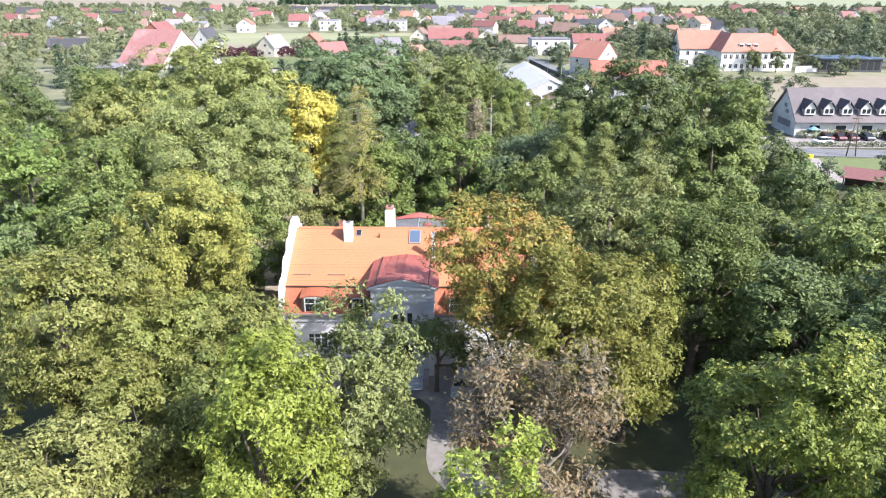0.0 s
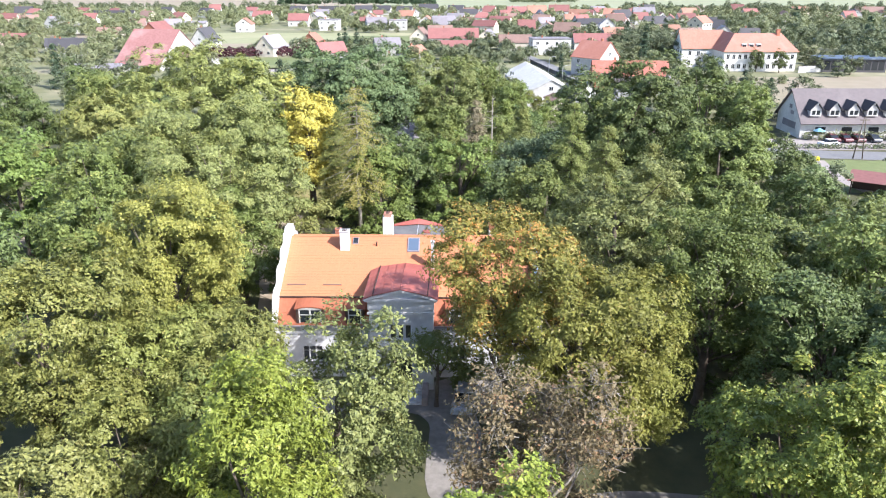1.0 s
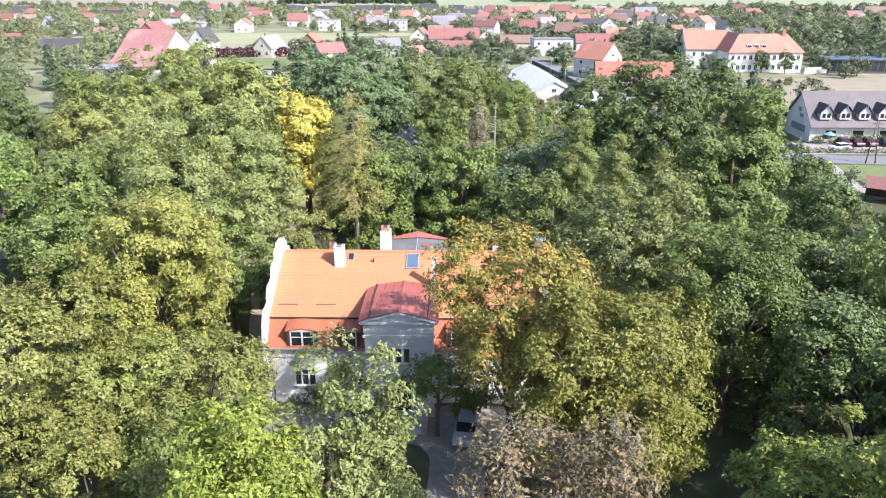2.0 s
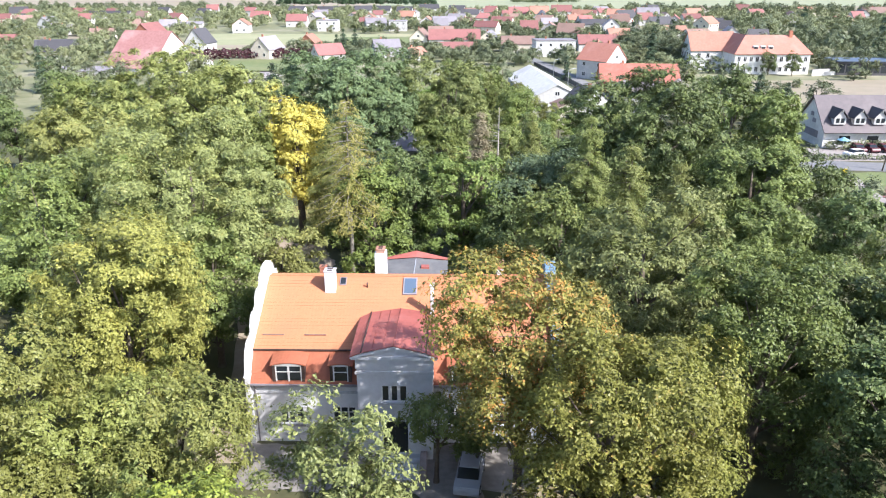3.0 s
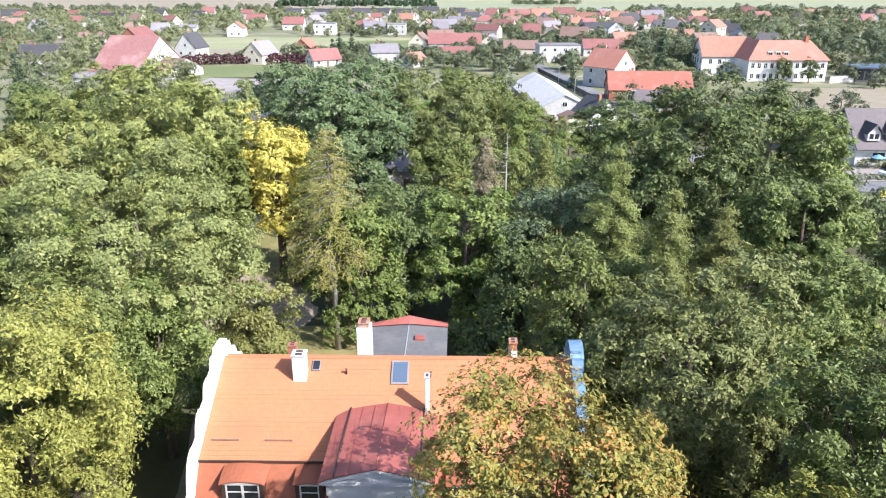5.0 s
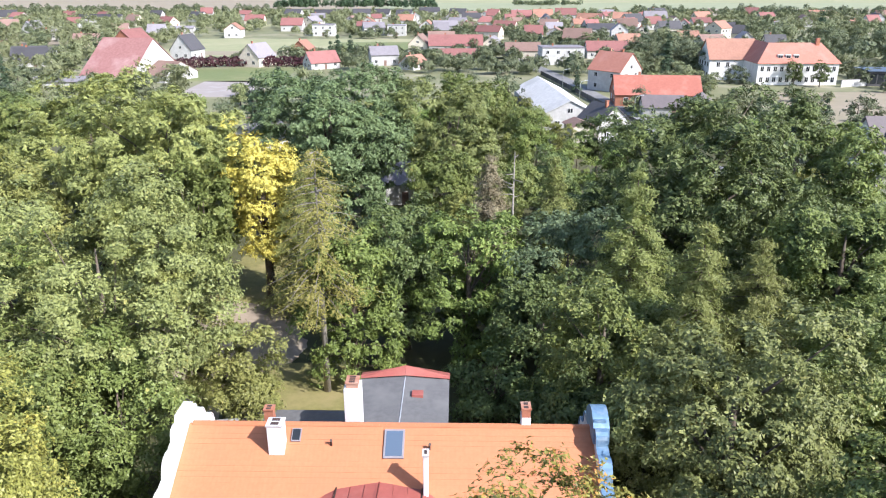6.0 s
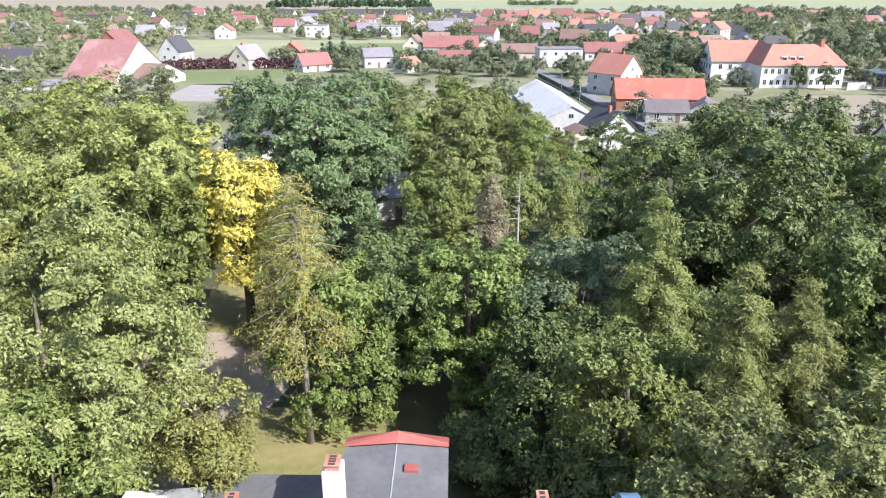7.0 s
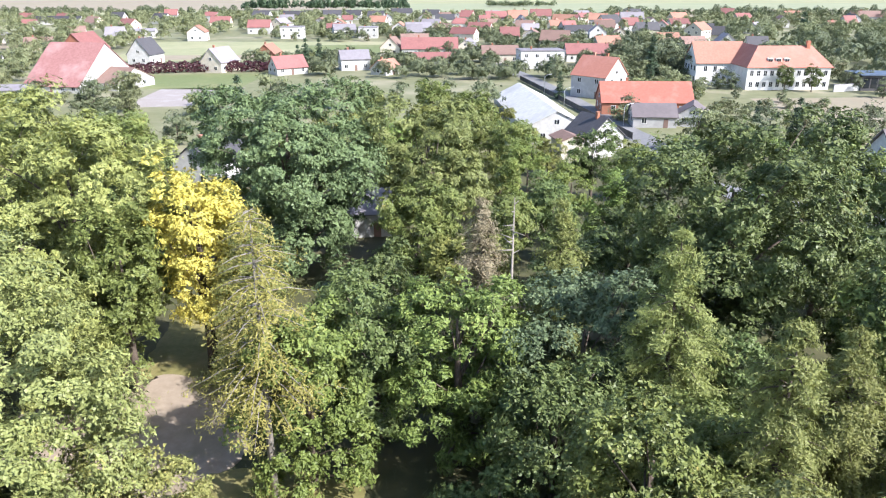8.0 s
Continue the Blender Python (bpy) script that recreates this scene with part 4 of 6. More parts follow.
    bm = bmesh.new()
    slab(bm, [(-15.1, 71.35, 3.9), (-6.0, 71.35, 3.9), (-6.0, 78.4, 3.45), (-15.1, 78.4, 3.45)], 0.1)
    part("side_roof", bm, GREY_FELT, root, "low grey felt roof", off=OFF)
    bm = bmesh.new()
    slab(bm, [(-18.4, 73.9, 3.6), (-15.2, 73.9, 3.9), (-15.2, 76.6, 3.9), (-18.4, 76.6, 3.6)], 0.06)
    for x in (-18.2, -15.4):
        for y in (74.1, 76.4):
            tube(bm, [(x, y, 0), (x, y, 3.56)], [0.06, 0.06], 6)
    part("canopy", bm, PALE_METAL, root, "pale sheet-metal canopy on posts", off=OFF)
    return root


build_manor()


# ---- the village ----
def house(name, x, y, w, d, eave, ridge, yaw, wall, roof, label, hip=0.0, flat=False, floors=1, columns=3, chimneys=1, group="village houses", category="house", over=0.45, doors=1):
    """A village house, ridge along its own x; its front faces -y before it is turned."""
    root = thing(name, pose(x, y, 0, 0, 0, yaw), label, category, group)
    bm = bmesh.new()
    hw, hd = w / 2, d / 2
    if flat:
        ring_box(bm, -hw, hw, -hd, hd, -0.1, eave)
    else:
        top = eave - 0.02
        prism_x(bm, [(-hd, -0.1), (hd, -0.1), (hd, top), (0, ridge - 0.12), (-hd, top)] if not hip else [(-hd, -0.1), (hd, -0.1), (hd, top), (-hd, top)], -hw, hw)
    part("wall", bm, wall, root)
    bm = bmesh.new()
    if flat:
        ring_box(bm, -hw - 0.2, hw + 0.2, -hd - 0.2, hd + 0.2, eave, eave + 0.3)
        ring_box(bm, -hw + 0.3, hw - 0.3, -hd + 0.3, hd - 0.3, eave + 0.3, eave + 0.38)
    else:
        drop = over * (ridge - eave) / hd
        e, g = hd + over, hw + 0.3
        k = hip * hd
        for s in (-1, 1):
            slab(bm, [(-g, s * e, eave - drop), (g, s * e, eave - drop), (g - k, 0, ridge), (-g + k, 0, ridge)][::-s], 0.16)
        if hip:
            for s in (-1, 1):
                slab(bm, [(s * g, -e, eave - drop), (s * g, e, eave - drop), (s * (g - k), 0, ridge)][::s], 0.16)
    r = part("roof", bm, roof, root)
    for c in range(chimneys):
        cx = -hw * 0.4 + c * hw * 0.75
        part("chimney", boxes((cx - 0.3, cx + 0.3, 0.2, 0.8, (eave if flat else eave + (ridge - eave) * 0.6), ridge + 0.7), (cx - 0.36, cx + 0.36, 0.14, 0.86, ridge + 0.7, ridge + 0.82)), BRICK, r, "brick chimney")
    high = eave / floors
    spots = []
    for f in range(floors):
        z0 = f * high + min(1.0, high * 0.35)
        z1 = z0 + min(1.35, high * 0.5)
        for q in range(columns):
            cx = -hw + w * (q + 0.5) / columns
            spots.append((cx, -hd, 0, z0, z1, f == 0 and q == columns // 2 and doors))
            spots.append((cx, hd, 180, z0, z1, False))
        for s in (-1, 1):
            for cy in ((-d * 0.22, d * 0.22) if d > 7 else (0,)):
                spots.append((s * hw, cy, 90 * s, z0, z1, False))
    if not flat and not hip and ridge - eave > 2.4:
        for s in (-1, 1):
            spots.append((s * hw, 0, 90 * s, eave + 0.3, eave + 1.4, False))
    frame_me = mesh_of("window", boxes((-0.62, 0.62, -0.06, 0.05, 0, 1.35)), FRAME_WHITE)
    pane_me = mesh_of("pane", boxes((-0.52, -0.05, -0.075, 0.0, 0.09, 1.26), (0.05, 0.52, -0.075, 0.0, 0.09, 1.26)), GLASS)
    for cx, cy, turn, z0, z1, is_door in spots:
        if is_door:
            ob = part("door", boxes((cx - 0.5, cx + 0.5, cy - 0.05, cy + 0.05, 0, 2.05)), FAR_BROWN, root, "brown front door")
            continue
        w_ob = part("window", frame_me, None, root)
        w_ob.matrix_basis = pose(cx, cy, z0, 0, 0, turn) @ Matrix.Diagonal((1, 1, (z1 - z0) / 1.35, 1))
        part("pane", pane_me, None, w_ob)
    return root


house("barn", -113.5, 293, 19, 31, 2.3, 13.8, -12, WALL_WHITE, FADED_RED, "large hall with a faded red roof and white gable", columns=5, chimneys=0, category="hall", group="")
house("barn", -99, 290, 9, 17, 2.6, 6.4, -20, WALL_WHITE, FAR_BROWN, "low outbuilding with a faded red-brown roof", chimneys=0, category="outbuilding", group="")
house("barn", -128, 272, 16, 7, 2.2, 3.4, 5, WALL_WHITE, FAR_GREY, "long low white outbuilding with pale roof", chimneys=0, category="outbuilding", group="")
house("barn", -124.5, 322, 14, 11, 9.6, 15.0, 84, WALL_BRICK, FAR_RED, "tall brick barn with a dark red gabled roof behind the hall", chimneys=0, category="barn", group="", columns=2)
house("house", -118, 362, 11, 10, 4.2, 10.2, 78, WALL_WHITE, FAR_DARK, "white gabled house with a dark grey roof", columns=2)
house("house", -80, 334, 12, 9, 4.0, 8.8, 70, WALL_CREAM, FAR_GREY, "house with a grey roof and timber porch")
house("house", -68, 365, 10, 9, 3.6, 7.6, 82, WALL_BRICK, FAR_ORANGE, "brick-gabled house with an orange roof", columns=2)
house("house", -53, 325, 12, 8, 2.8, 6.6, 35, WALL_WHITE, FAR_RED, "small white house with a red roof")
house("house", -30, 338, 11, 8, 4.4, 7.4, 15, WALL_GREY, FAR_GREY, "blue-grey plastered house with grey roof")
house("house", -17, 323, 9, 7, 2.6, 5.4, 55, WALL_WHITE, FAR_ORANGE, "low white cottage with an orange roof")
house("house", -18, 397, 11, 9, 3.8, 8.0, 80, WALL_CREAM, FAR_BROWN, "tan gabled house with a brown roof", columns=2)
house("house", -1, 392, 25, 10, 3.6, 8.0, 0, WALL_WHITE, FAR_RED, "long white house under a long red roof", columns=6)
house("house", 0, 354, 18, 8, 2.6, 5.0, 2, WALL_WHITE, FAR_RED, "low long house with a pale red roof", columns=5, chimneys=0)
house("house", -81, 496, 13, 10, 6.4, 7.0, 0, WALL_WHITE, FAR_GREY, "white cube house with a flat roof", flat=True, floors=2)
house("house", -109, 538, 14, 10, 4.2, 8.4, 0, WALL_WHITE, FAR_RED, "white house with a bright red roof")
house("house", -171, 506, 14, 9, 4.0, 5.2, 10, WALL_WHITE, FAR_GREY, "white house with a shallow grey roof")
house("house", -37, 498, 11, 10, 6.0, 6.4, 0, WALL_WHITE, FAR_GREY, "white modern house with a flat roof", flat=True, floors=2)
house("house", -52, 505, 13, 9, 4.6, 7.6, 15, WALL_WHITE, FAR_GREY, "white house with grey roof")
house("house", -8, 507, 15, 10, 5.4, 8.4, 10, WALL_WHITE, FAR_GREY, "white modern house with a pale roof", floors=2)
house("house", -185, 410, 12, 9, 3.4, 7.2, 15, WALL_CREAM, FAR_BROWN, "cream house with a brown roof")
house("house", -178, 345, 13, 10, 3.6, 6.6, 20, WALL_WHITE, FAR_DARK, "white house with a slate-dark roof")
house("house", -260, 498, 10, 9, 4.0, 8.6, 75, WALL_WHITE, FAR_GREY, "white gabled house with a grey roof", columns=2)
house("house", -285, 640, 36, 11, 3.2, 6.2, 3, WALL_GREY, FAR_DARK, "long low building with a blue-black roof", columns=8, chimneys=0)
house("house", -308, 704, 13, 9, 3.6, 5.4, 0, WALL_WHITE, FAR_RED, "white house with a red roof")
house("house", -224, 389, 16, 9, 3.0, 5.6, 8, WALL_CREAM, FAR_RED, "long cottage with a red roof")
house("house", -169, 333, 15, 10, 3.2, 7.2, 20, WALL_WHITE, FAR_DARK, "white house with a dark roof behind trees")
house("house", -340, 584, 12, 9, 3.0, 6.5, 12, WALL_CREAM, FAR_RED, "cream house with a red roof")
house("house", -234, 468, 11, 8, 3.2, 5.6, 0, WALL_WHITE, FAR_GREY, "white house with a pale roof")
house("house", -300, 540, 12, 9, 3.6, 7.4, 30, WALL_WHITE, FAR_BROWN, "white house with a brown roof")
house("warehouse", 24.2, 223, 44, 13, 3.8, 7.0, 94, WALL_WHITE, FAR_WHITE, "long warehouse with a bright white sheet roof", columns=5, chimneys=0, category="warehouse", group="")
house("house", 31.6, 192, 8, 8.6, 4.2, 7.8, 115, WALL_WHITE, FAR_DARK, "white house with a dark grey roof and white gable", columns=2)
house("house", 25.6, 187.2, 6, 4.6, 4.3, 5.2, 100, WALL_CREAM, FAR_BROWN, "low cream annexe with a shallow roof", columns=2, chimneys=0)
house("house", 49, 268, 12, 11, 6.6, 11.6, -47, WALL_WHITE, SCHOOL_TILE, "tall white house with an orange roof and two chimneys", floors=2, columns=2, chimneys=2)
house("barn", 55, 241, 23, 11, 3.4, 7.8, -4, WALL_BRICK, BARN_TILE, "long brick barn with a bright orange roof", columns=4, category="barn", group="")
house("barn", 52, 222, 10, 8, 2.8, 5.2, -6, WALL_GREY, INN_ROOF, "grey shed with a grey sheet roof", columns=2, chimneys=0, category="shed", group="")
house("barn", 62, 223, 9, 8, 2.6, 5.2, 70, WALL_GREY, INN_ROOF, "small grey gabled shed", columns=2, chimneys=0, category="shed", group="")
house("house", 65, 367, 18, 10, 3.6, 7.2, 0, WALL_WHITE, FAR_RED, "white house under a raspberry-red roof", columns=4)
house("house", 85, 417, 12, 9, 3.4, 6.8, 10, WALL_CREAM, FAR_ORANGE, "cream house with an orange roof")
house("house", -10.4, 145, 8, 7, 3.6, 6.0, 8, WALL_WHITE, FAR_GREY, "small white house with a grey roof under the broad oak", columns=2)
house("house", -38, 172, 11, 8, 4.4, 7.6, 70, WALL_WHITE, FAR_DARK, "white gabled house with a dark roof behind the park", columns=2)
house("house", 42, 343, 17, 11, 6.6, 7.2, 4, WALL_WHITE, FAR_GREY, "white two-storey block with a flat roof", flat=True, floors=2, columns=4)
house("house", 28, 363, 15, 9, 3.8, 6.9, 2, WALL_CREAM, FAR_BROWN, "cream house with a brown roof", columns=4)
house("house", 42, 461, 10, 9, 3.8, 8.4, 0, WALL_WHITE, FAR_RED, "white house with a red roof")
house("house", 20, 578, 13, 10, 4.0, 7.4, 0, WALL_WHITE, FAR_RED, "white house with a red hipped roof", hip=0.7)
house("house", 50, 645, 16, 10, 4.2, 9.0, 4, WALL_WHITE, FAR_RED, "white house with a faded red roof")
house("house", 66, 637, 15, 10, 4.6, 10.0, 0, WALL_WHITE, FAR_ORANGE, "white house with a bright orange roof")
house("house", 89, 675, 17, 10, 4.4, 9.4, -3, WALL_WHITE, FAR_RED, "white house with a red roof and chimney")
house("house", 122, 576, 15, 11, 4.2, 9.4, 30, WALL_WHITE, FAR_DARK, "white house with a steep dark roof")
house("house", 90, 463, 8, 9, 5.6, 9.6, 85, WALL_WHITE, FAR_GREY, "narrow white gabled house", columns=2)
house("house", 84, 487, 16, 10, 5.0, 7.8, 5, WALL_WHITE, FAR_DARK, "white house with a blue-black shallow roof", columns=4)
house("house", 106, 478, 8, 8, 3.6, 6.8, 80, WALL_CREAM, FAR_BROWN, "small cream gabled house", columns=2)
house("house", 82, 509, 9, 9, 4.4, 9.0, 20, WALL_WHITE, FAR_RED, "white house with a dark red roof", columns=2)
house("house", 149, 620, 17, 10, 4.4, 9.4, 0, WALL_WHITE, FAR_GREY, "white house with a grey roof")
house("house", 146, 466, 12, 10, 6.8, 10.4, 45, WALL_CREAM, FAR_ORANGE, "cream house with a tall orange roof", floors=2)
house("house", 204, 530, 13, 9, 3.8, 6.8, 55, WALL_WHITE, FAR_GREY, "white house with a grey roof among trees")
house("house", 308, 694, 22, 11, 3.6, 7.0, 0, WALL_CREAM, FAR_ORANGE, "long house with an orange roof")
house("house", 353, 667, 27, 12, 3.8, 8.0, -8, WALL_GREY, FAR_BROWN, "long grey house with a purple-brown roof", columns=6)
for hx, hy, hw in ((-112, 682, 17), (-83, 698, 15), (-65, 697, 13), (-45, 680, 13), (-26, 733, 18), (0, 705, 14), (-140, 690, 14)):
    house("house", hx, hy, hw, 10, 4.4, 8.0, (hx * 7) % 20 - 10, WALL_WHITE, FAR_DARK, "white house with a near-black roof at the edge of the village", columns=3)
for hx, hy, hm in ((112, 545, FAR_RED), (60, 540, FAR_BROWN), (30, 520, FAR_RED), (0, 560, FAR_GREY), (130, 510, FAR_DARK), (165, 560, FAR_RED), (40, 600, FAR_RED), (10, 620, FAR_DARK), (95, 600, FAR_ORANGE), (120, 650, FAR_RED), (190, 640, FAR_ORANGE),
                   (62, 430, FAR_BROWN), (18, 470, FAR_RED), (240, 640, FAR_RED), (-200, 560, FAR_RED), (-240, 600, FAR_BROWN), (-150, 600, FAR_RED), (-370, 660, FAR_DARK), (-420, 600, FAR_RED), (170, 700, FAR_DARK)):
    house("house", hx, hy, 12 + (hx * 13) % 4, 9, 3.8 + (hy % 3) * 0.4, 7.6 + (hx % 3) * 0.5, (hx * 31 + hy) % 60 - 30, WALL_WHITE if (hx + hy) % 2 else WALL_CREAM, hm, "village house with pale walls and a pitched tile roof")


def fill_village(outline, count, gap, seed):
    """More small houses along the village lanes, each turned and coloured its own way."""
    rng = np.random.default_rng(seed)
    spots = [(ob.location.x, ob.location.y) for ob in scene.objects if ob.parent is None and ob.name.split(".")[0] in ("house", "barn", "warehouse")]
    x0, x1, y0, y1 = outline
    made = 0
    for _ in range(4000):
        x, y = rng.uniform(x0, x1), rng.uniform(y0, y1)
        if made == count or any((x - a) ** 2 + ((y - b) * 0.8) ** 2 < gap * gap for a, b in spots) or (-150 < x < -12 and 364 < y < 478):
            continue
        spots.append((x, y))
        made += 1
        walls, paint = ((WALL_WHITE, "white"), (WALL_CREAM, "cream"), (WALL_GREY, "grey"), (WALL_WHITE, "white"))[rng.integers(4)]
        roofs, tint = ((FAR_RED, "red"), (FAR_ORANGE, "orange"), (FAR_BROWN, "brown"), (FAR_DARK, "dark grey"), (FAR_RED, "red"), (FAR_GREY, "grey"))[rng.integers(6)]
        w, d, e = rng.uniform(8, 14), rng.uniform(7, 10), rng.uniform(2.8, 5.2)
        house("house", x, y, w, d, e, e + rng.uniform(2.6, 4.4), rng.choice([0, 90, 12, 78, -20]) + rng.uniform(-8, 8), walls, roofs, paint + " village house with a " + tint + " pitched roof", columns=2 if y > 450 else 3, chimneys=int(rng.integers(0, 2)))


fill_village((-10, 170, 400, 700), 30, 19, 3)
fill_village((-430, -150, 380, 690), 18, 30, 4)
fill_village((-140, 10, 480, 720), 10, 26, 5)
fill_village((150, 330, 520, 720), 8, 34, 6)


def build_school():
    root = thing("school", pose(110, 285, 0), "white two-storey school with an orange-red hipped roof", "school")
    off = (110, 285, 0)
    part("main_block", boxes((97.5, 123.5, 279, 292, -0.1, 7.0), (97.5, 109, 292, 300, -0.1, 7.0)), SCHOOL_WHITE, root, "white plastered main block", off=off)
    bm = bmesh.new()
    prism_x(bm, [(292, -0.1), (304, -0.1), (304, 7.2), (298, 13.0), (292, 7.2)], 86.0, 102)
    part("wing", bm, SCHOOL_WHITE, root, "white gabled wing", off=off)
    bm = bmesh.new()
    e, r = 6.9, 12.9
    slab(bm, [(96.9, 278.4, e), (124.1, 278.4, e), (119.5, 285.5, r), (102.5, 285.5, r)], 0.2)
    slab(bm, [(124.1, 292.6, e), (96.9, 292.6, e), (102.5, 285.5, r), (119.5, 285.5, r)], 0.2)
    slab(bm, [(124.1, 278.4, e), (124.1, 292.6, e), (119.5, 285.5, r)], 0.2)
    slab(bm, [(96.9, 300.4, e), (96.9, 278.4, e), (102.5, 285.5, r), (102.5, 300.4, r)], 0.2)
    slab(bm, [(109.8, 292.0, e), (109.8, 300.4, e), (102.5, 300.4, r), (102.5, 285.5, r)], 0.2)
    part("main_roof", bm, SCHOOL_TILE, root, "orange-red hipped roof", off=off)
    bm = bmesh.new()
    slab(bm, [(85.6, 291.4, 6.8), (102.5, 291.4, 6.8), (102.5, 298, 13.3), (85.6, 298, 13.3)], 0.2)
    slab(bm, [(102.5, 304.6, 6.8), (85.6, 304.6, 6.8), (85.6, 298, 13.3), (102.5, 298, 13.3)], 0.2)
    part("wing_roof", bm, FAR_ORANGE, root, "orange roof of the wing", off=off)
    part("chimney", boxes((117.5, 118.6, 284.5, 285.5, 11, 14.4)), BRICK, root, off=off)
    frame_me = mesh_of("window", boxes((-0.62, 0.62, -0.06, 0.04, 0, 1.7)), FRAME_WHITE)
    pane_me = mesh_of("pane", boxes((-0.5, -0.05, -0.08, 0, 0.1, 1.6), (0.05, 0.5, -0.08, 0, 0.1, 1.6)), GLASS)
    for z in (0.9, 4.3):
        for k in range(12):
            x = 98.9 + k * 2.1
            o = part("window", frame_me, None, root)
            o.matrix_basis = pose(x - 110, 279 - 285, z)
            part("pane", pane_me, None, o)
        for k in range(4):
            o = part("window", frame_me, None, root)
            o.matrix_basis = pose(86.0 - 110, 293.6 - 285 + k * 2.8, z, 0, 0, -90)
            part("pane", pane_me, None, o)
        for k in range(2):
            o = part("window", frame_me, None, root)
            o.matrix_basis = pose(89 - 110 + k * 3.2, 292 - 285, z, 0, 0, 0)
            part("pane", pane_me, None, o)
    for k in range(3):
        x = 104.0 + k * 2.6
        w = part("roof_window", boxes((x, x + 1.6, 280.4, 281.8, 8.1, 9.55)), FRAME_WHITE, root, "white-framed roof window", off=off)
        part("pane", boxes((x + 0.15, x + 0.75, 280.32, 281.0, 8.3, 9.3), (x + 0.85, x + 1.45, 280.32, 281.0, 8.3, 9.3)), GLASS, w, off=off)



build_school()


def build_sports_hall():
    root = thing("sports_hall", pose(143.5, 280, 0, 0, 0, -3), "low glazed sports hall with a slate-blue flat roof", "sports hall")
    part("wall", boxes((-11, 11, -4, 6, 0, 4.6)), FAR_DARK, root, "dark glazed walls")
    part("roof", boxes((-11.5, 11.5, -4.6, 6.6, 4.6, 5.0)), SLATE, root, "slate-blue flat roof")
    for k in range(9):
        part("pane", boxes((-10.4 + k * 2.35, -8.5 + k * 2.35, -4.06, -4.002, 0.8, 3.9)), GLASS, root)
    wall = thing("garden_wall", pose(127, 275.5, 0, 0, 0, 18), "low white wall beside the school", "wall")
    part("wall", boxes((-4.5, 6.0, -0.15, 0.15, 0, 2.2)), WALL_WHITE, wall)
    part("coping", boxes((-4.6, 6.1, -0.22, 0.22, 2.2, 2.3)), FAR_GREY, wall)


build_sports_hall()


def build_inn():
    root = thing("inn", pose(88, 165, 0), "long white inn with a grey roof and white gabled dormers", "inn")
    off = (88, 165, 0)
    bm = bmesh.new()
    prism_x(bm, [(160, -0.1), (172, -0.1), (172, 4.2), (166, 9.5), (160, 4.2)], 73.8, 118)
    part("wall", bm, WALL_WHITE, root, "white plastered walls", off=off)
    bm = bmesh.new()
    slab(bm, [(73.3, 158.9, 3.3), (118.6, 158.9, 3.3), (118.6, 166, 9.75), (73.3, 166, 9.75)], 0.2)
    slab(bm, [(118.6, 173.1, 3.3), (73.3, 173.1, 3.3), (73.3, 166, 9.75), (118.6, 166, 9.75)], 0.2)
    part("roof", bm, INN_ROOF, root, "mauve-grey pitched roof", off=off)
    for k in range(11):
        x = 76.5 + k * 3.95
        if x > 116:
            break
        bm = bmesh.new()
        prism_y(bm, [(x - 1.15, 4.8), (x + 1.15, 4.8), (x + 1.15, 6.2), (x, 7.5), (x - 1.15, 6.2)], 159.9, 164.2)
        d = part("dormer", bm, WALL_WHITE, root, "white gabled dormer with a dark hood", off=off)
        bm = bmesh.new()
        slab(bm, [(x - 1.5, 159.5, 5.95), (x, 159.5, 7.75), (x, 164.6, 7.75), (x - 1.5, 164.6, 5.95)][::-1], 0.12)
        slab(bm, [(x + 1.5, 159.5, 5.95), (x, 159.5, 7.75), (x, 164.6, 7.75), (x + 1.5, 164.6, 5.95)], 0.12)
        part("hood", bm, FAR_DARK, d, "dark dormer roof", off=off)
        part("bargeboard", boxes((x - 0.04, x + 0.04, 159.4, 159.49, 7.3, 7.74)), FRAME_WHITE, d, off=off)
        for s in (-0.48, 0.48):
            part("pane", boxes((x + s - 0.34, x + s + 0.34, 159.85, 159.92, 5.1, 6.0)), GLASS, d, off=off)
    for k in range(7):
        x = 78 + k * 5.6
        w = part("window", boxes((x - 1.2, x + 1.2, 159.94, 160.03, 0.9, 2.6)), FRAME_WHITE, root, off=off)
        part("pane", boxes((x - 1.1, x + 1.1, 159.92, 159.99, 1.0, 2.5)), GLASS, w, off=off)
    for za, zb, ya, yb in ((4.4, 5.2, 164.2, 165.6), (5.6, 6.4, 165.4, 166.6), (1.6, 3.0, 162.5, 169)):
        part("shutter", boxes((73.7, 73.78, ya, yb, za, zb)), FAR_GREY, root, "grey sign board on the gable", off=off)


build_inn()


